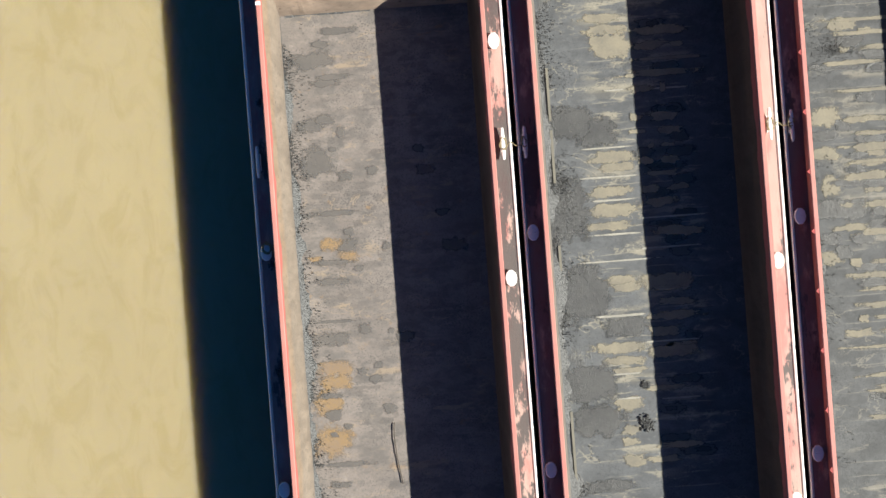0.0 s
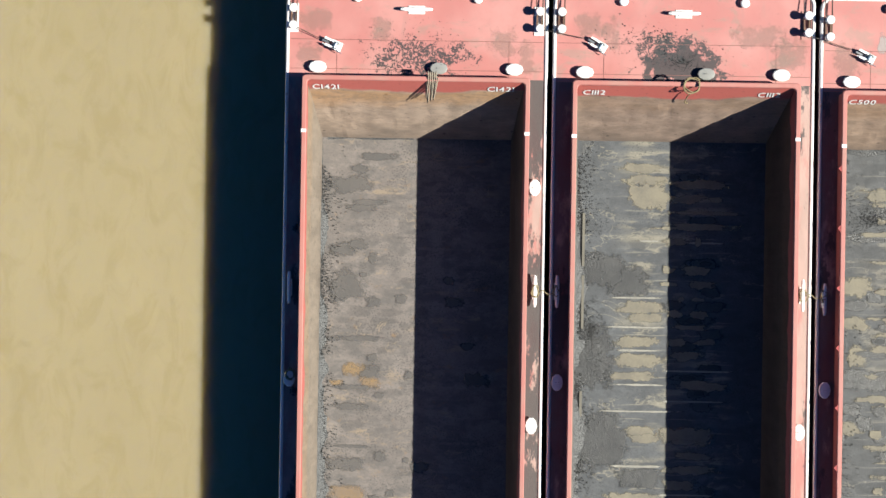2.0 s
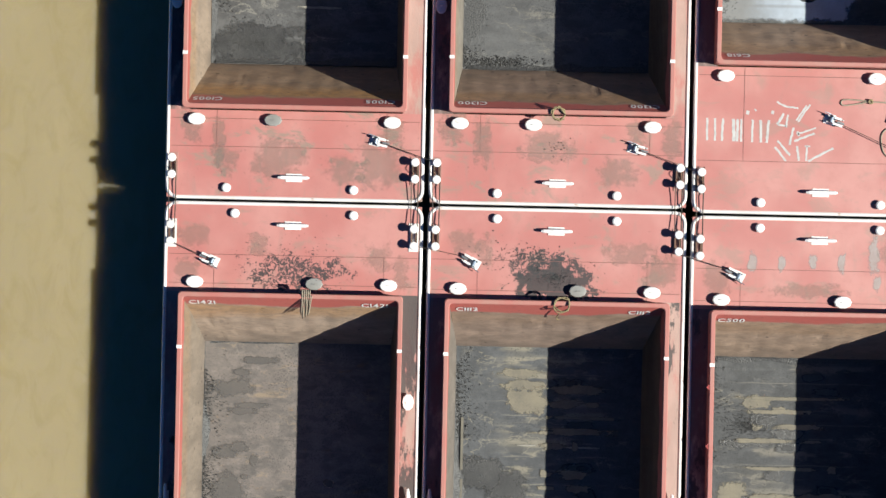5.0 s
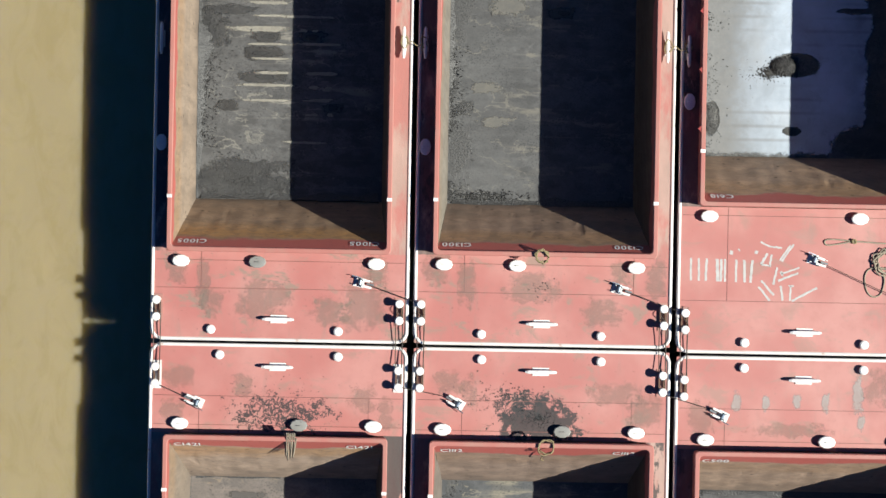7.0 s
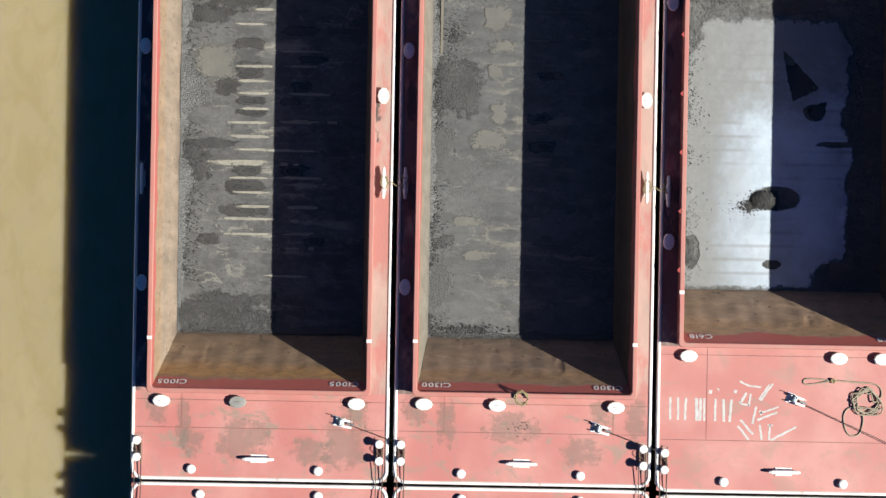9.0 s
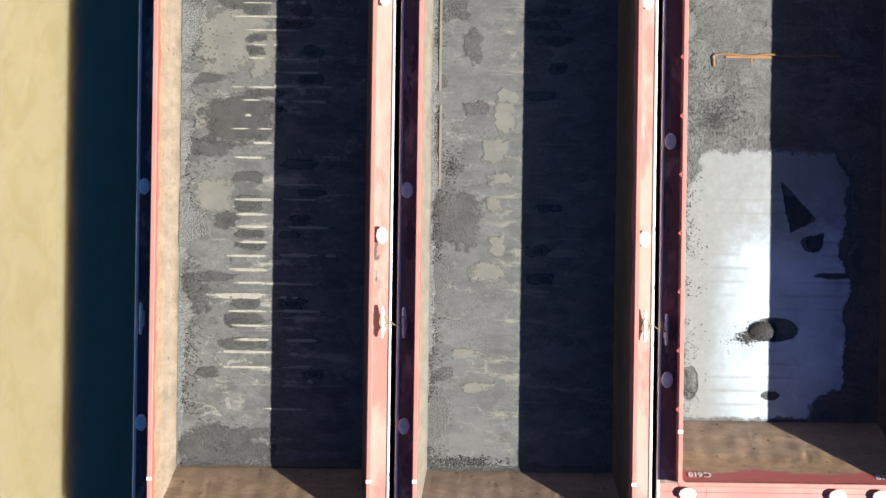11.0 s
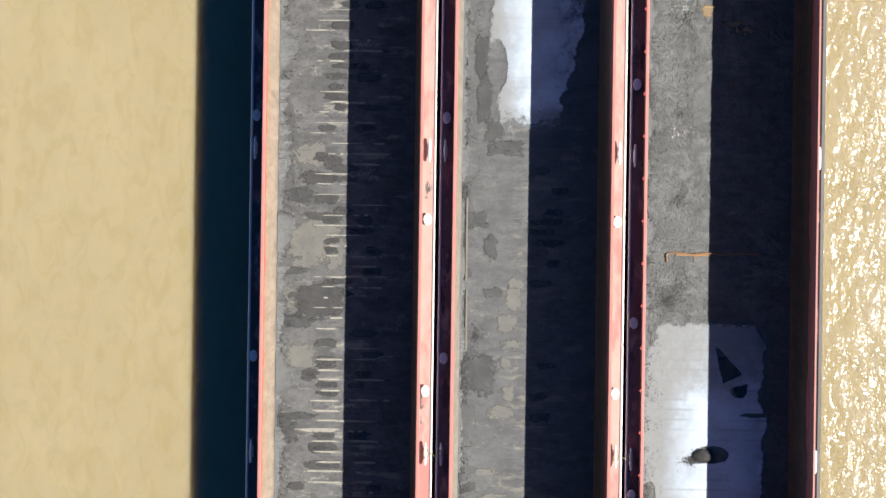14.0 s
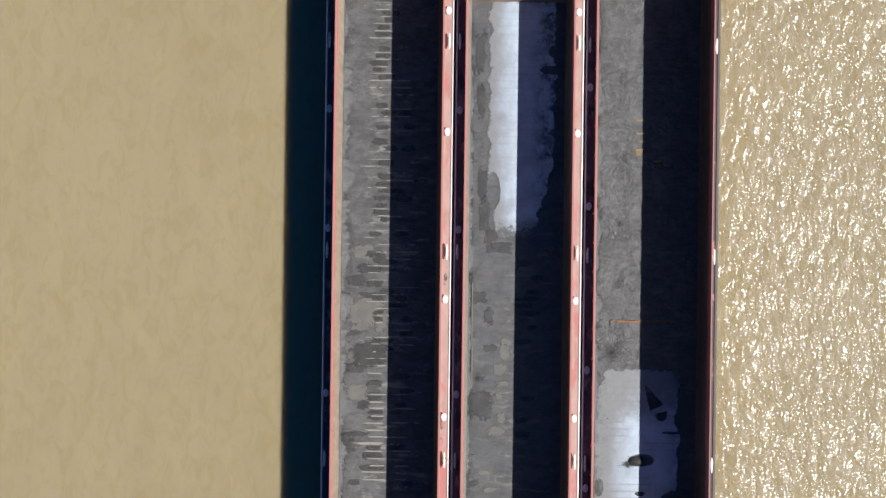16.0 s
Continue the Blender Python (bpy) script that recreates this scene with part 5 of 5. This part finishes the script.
def tangle(cx, cy, cz, rx, ry, turns, seed, spread=0.06, rise=0.16):
    rng = random.Random(seed)
    pts, n = [], turns * 9
    for i in range(n):
        t = math.tau * i / 9.0
        k = 0.72 + 0.3 * rng.random()
        pts.append((cx + rx * k * math.cos(t) + rng.uniform(-spread, spread), cy + ry * k * math.sin(t) + rng.uniform(-spread, spread), cz + rise * rng.random()))
    return pts


# ropes between the side kevels
for x, y, s in ((-0.53, 12.55, 1), (10.48, 12.55, 2), (-0.53, -12.63, 3), (10.48, -12.63, 4)):
    rng = random.Random(s)
    pts = tangle(x, y, 0.24, 0.16, 0.30, 2, s, 0.04, 0.10) + [(x + 0.3, y + 0.05, 0.26), (x + 0.55, y - 0.12, 0.22)] + tangle(x + 0.85, y, 0.24, 0.13, 0.26, 2, s + 9, 0.04, 0.10)
    line_thing("mooring_rope", pts, 0.022, HEMP, "frayed hemp rope tied between two kevels", "rope", 4)
# rope hanks hung over the coamings
line_thing("rope_hank", [(-4.95 + dx, -3.80 - 0.0 * dx, 0.99) if k == 0 else (-4.95 + dx + ex, -4.55 - ey, 0.55 - 0.5 * ey) if k == 1 else (-4.85 + dx, -4.0, 1.0)
                         for j, (dx, ex, ey) in enumerate(((-0.2, 0.02, 0.25), (-0.12, 0.0, 0.42), (-0.04, 0.06, 0.2), (0.04, -0.04, 0.35), (0.12, 0.02, 0.12), (0.2, -0.1, 0.3))) for k in range(3)],
           0.024, PALE_ROPE, "pale rope hank hung over a red coaming", "rope")
line_thing("rope_hank", tangle(5.68, -4.15, 1.08, 0.38, 0.34, 3, 21, 0.03, 0.08) + [(5.6, -4.5, 0.72), (5.5, -4.75, 0.25), (5.62, -4.8, 0.2)], 0.026, HEMP, "looped hemp rope lying over a red coaming", "rope")
line_thing("rope_hank", tangle(5.36, 3.72, 1.08, 0.30, 0.28, 4, 22, 0.05, 0.10), 0.026, HEMP, "coiled hemp rope lying on a red coaming", "rope")
line_thing("rope_hank", tangle(-10.55, -16.2, 0.30, 0.2, 0.24, 4, 23, 0.05, 0.10), 0.022, HEMP, "tangle of old rope on a manhole cover", "rope")
# loose rope on the deck
line_thing("deck_rope", [(18.45, 4.60, 0.03), (17.7, 4.66, 0.03), (17.3, 4.64, 0.03), (17.22, 4.52, 0.03), (17.35, 4.42, 0.03), (17.8, 4.47, 0.03), (18.45, 4.58, 0.05), (19.3, 4.55, 0.03), (20.3, 4.45, 0.03), (20.5, 4.0, 0.04)]
           + tangle(19.85, 3.75, 0.05, 0.62, 0.52, 5, 31, 0.16, 0.10) + [(19.3, 3.5, 0.05), (18.95, 3.2, 0.03), (19.0, 2.6, 0.03), (19.25, 2.3, 0.03), (19.6, 2.4, 0.03), (19.75, 2.9, 0.04), (19.7, 3.3, 0.06)],
           0.032, PALE_ROPE, "loose coil of pale rope on the red deck", "rope", 6)
line_thing("rope_knot", tangle(18.45, 4.59, 0.04, 0.09, 0.08, 3, 33, 0.02, 0.08), 0.03, HEMP, "dark knot in the deck rope", "rope")


# ---- tally strokes painted on the deck ----
def strokes(spots, label):
    for (xa, ya), (xb, yb), w in spots:
        bm = bmesh.new()
        a, b = Vector((xa, ya, 0)), Vector((xb, yb, 0))
        d = (b - a).normalized()
        side = Vector((-d.y, d.x, 0))
        n = 9
        left, right = [], []
        for i in range(n + 1):
            p = a.lerp(b, i / n) + side * 0.025 * noise.noise(Vector((xa * 9 + i * 0.6, ya, 0)))
            h = w / 2 * (1 + 0.35 * noise.noise(Vector((xa * 5 + i * 0.9, yb, 4))))
            left.append(p + side * h), right.append(p - side * h)
        pts = [(p.x, p.y) for p in left + right[::-1]]
        rings(bm, [(pts, -0.002), (pts, 0.004)], cap=True)
        bmesh.ops.recalc_face_normals(bm, faces=bm.faces)
        tagged(link("tally_stroke", bm, CHALK), label, "painted mark", "tally strokes")


BAR = "thick white tally stroke painted on the red deck"
strokes([((11.65 + x, 3.78 - 0.02 * x), (11.66 + x + dx, 2.84 - 0.02 * x), w) for x, dx, w in
         ((0, 0, 0.09), (0.33, 0, 0.09), (0.66, -0.05, 0.10), (1.09, 0.03, 0.14), (1.27, -0.02, 0.11), (1.42, 0, 0.09), (1.9, -0.02, 0.09), (2.23, 0.03, 0.11), (2.58, -0.09, 0.11))], BAR)
strokes([((14.55, 4.50), (14.95, 4.32), 0.08), ((14.95, 4.32), (15.45, 4.26), 0.08), ((15.95, 4.42), (15.45, 3.70), 0.08), ((15.80, 4.38), (15.38, 3.74), 0.07),
         ((14.85, 4.02), (14.58, 3.55), 0.10), ((15.02, 3.98), (14.95, 3.45), 0.08), ((14.6, 3.55), (14.95, 3.5), 0.07),
         ((15.26, 3.45), (15.12, 2.72), 0.09), ((15.30, 2.88), (16.15, 3.22), 0.09), ((15.45, 3.18), (16.2, 3.45), 0.07), ((15.42, 3.28), (15.5, 3.1), 0.10),
         ((14.6, 2.88), (15.15, 2.28), 0.09), ((14.5, 2.62), (14.98, 2.04), 0.09), ((15.42, 2.68), (15.52, 2.06), 0.09), ((15.85, 2.68), (15.82, 2.06), 0.08),
         ((15.75, 2.68), (15.98, 2.68), 0.06), ((15.9, 2.05), (16.95, 2.62), 0.09)], "short white scrawl stroke painted on the red deck")
strokes([((13.27, 4.05), (13.40, 4.02), 0.16), ((14.32, 4.08), (14.44, 4.05), 0.14), ((13.62, 4.2), (13.7, 4.1), 0.06)], "white paint blot on the red deck")

# ---- small things on the floors ----
bm = bmesh.new()
tube(bm, smooth_line([(13.78, 23.85, FLOOR + 0.05), (13.76, 24.1, FLOOR + 0.06), (13.82, 24.36, FLOOR + 0.08), (14.5, 24.40, FLOOR + 0.08), (15.3, 24.33, FLOOR + 0.09), (16.2, 24.41, FLOOR + 0.10), (17.2, 24.33, FLOOR + 0.10), (18.3, 24.42, FLOOR + 0.09), (19.3, 24.38, FLOOR + 0.06)], 5), 0.042, 5)
box(bm, 14.3, 16.3, 24.24, 24.34, FLOOR - 0.01, FLOOR + 0.035)
box(bm, 15.4, 15.47, 23.98, 24.26, FLOOR - 0.01, FLOOR + 0.03)
tagged(link("angle_bar", bm, plain("orange_rust", (0.42, 0.21, 0.08), 0.8, wear=(0.5, 0.42, 0.32), amount=0.8, scale=2.2)), "bent orange-rusted bar lying on the hopper floor", "steel bar")
line_thing("bent_rod", [(-5.99, -24.1, FLOOR + 0.08), (-6.03, -24.6, FLOOR + 0.10), (-5.98, -25.5, FLOOR + 0.08), (-5.85, -26.4, FLOOR + 0.08), (-5.80, -26.75, FLOOR + 0.08)], 0.025, WIRE, "dark bent steel rod on the hopper floor", "steel rod")
FLAT = plain("tan_flat_bar", (0.235, 0.212, 0.165), 0.7, wear=(0.13, 0.125, 0.115), amount=0.7, scale=4)
for x, ya, yb in ((1.72, -9.3, -11.6), (1.72, -12.0, -14.3), (1.70, -17.0, -18.1), (1.68, -24.2, -27.4), (1.78, 18.4, 22.0), (1.74, 22.6, 27.5)):
    bm = bmesh.new()
    box(bm, x - 0.055, x + 0.055, min(ya, yb), max(ya, yb), FLOOR - 0.01, FLOOR + 0.075)
    bmesh.ops.bevel(bm, geom=list(bm.edges), offset=0.012, segments=1)
    tagged(link("flat_bar", bm, FLAT), "silt-covered flat bar along the hopper floor", "steel bar", "floor flat bars")
OCHRE_BAR = plain("ochre_flake", (0.46, 0.32, 0.13), 0.8, wear=(0.2, 0.15, 0.08), amount=0.6, scale=6)
for x0, x1, y in ((15.7, 16.5, 41.75), (15.75, 16.5, 40.6), (16.05, 16.5, 39.9), (15.8, 16.45, 39.2)):
    bm = bmesh.new()
    box(bm, x0, x1, y - 0.05, y + 0.05, FLOOR - 0.02, FLOOR + 0.05)
    tagged(link("flat_bar", bm, OCHRE_BAR), "ochre rusted flat bar in the hopper floor", "steel bar", "floor flat bars")
patches("rust_patch", ((16.05, 38.95, 0.3, 0.3), (17.6, 38.2, 0.5, 0.2), (18.3, 37.8, 0.6, 0.25), (17.4, 40.4, 0.4, 0.08)), OCHRE, 0.03, 41, "ochre rust flakes on the hopper floor", "rust", 0.9)
CLOD = plain("grey_mud", (0.20, 0.2, 0.195), 0.45, wear=(0.09, 0.09, 0.09), amount=0.7, scale=7, depth=0.02)
for cx, cy, rx, ry, count, s in ((14.4, 22.2, 1.4, 1.2, 260, 80), (14.6, 27.5, 1.4, 2.2, 200, 81), (14.4, 33.0, 1.4, 2.6, 220, 82), (14.8, 38.5, 1.4, 2.8, 220, 83), (14.5, 45.0, 1.5, 3.4, 220, 84)):
    lumps(cx, cy, rx, ry, count, s, FLOOR + 0.01, (0.015, 0.055), "lumps of churned grey mud on the hopper floor", None, CLOD)
WET = Nodes("wet_mud", 0.12)
WET = WET.done((0.14, 0.138, 0.13), WET.noise(4, 5, 0.6), 0.12)
patches("wet_mud", ((14.5, 31.7, 0.7, 0.3), (14.55, 39.5, 0.55, 0.35)), WET, 0.04, 42, "wet shining mud on the hopper floor", "mud", 0.7)
# fallen coal stuck to the east deck of the stained barge
for k, (x, y) in enumerate(((-10.45, -10.2), (-10.5, -21.3), (-10.4, -16.9))):
    lumps(x, y, 0.12, 0.16, 90, 60 + k, 0.004, (0.015, 0.05), "small spill of coal on the side deck")
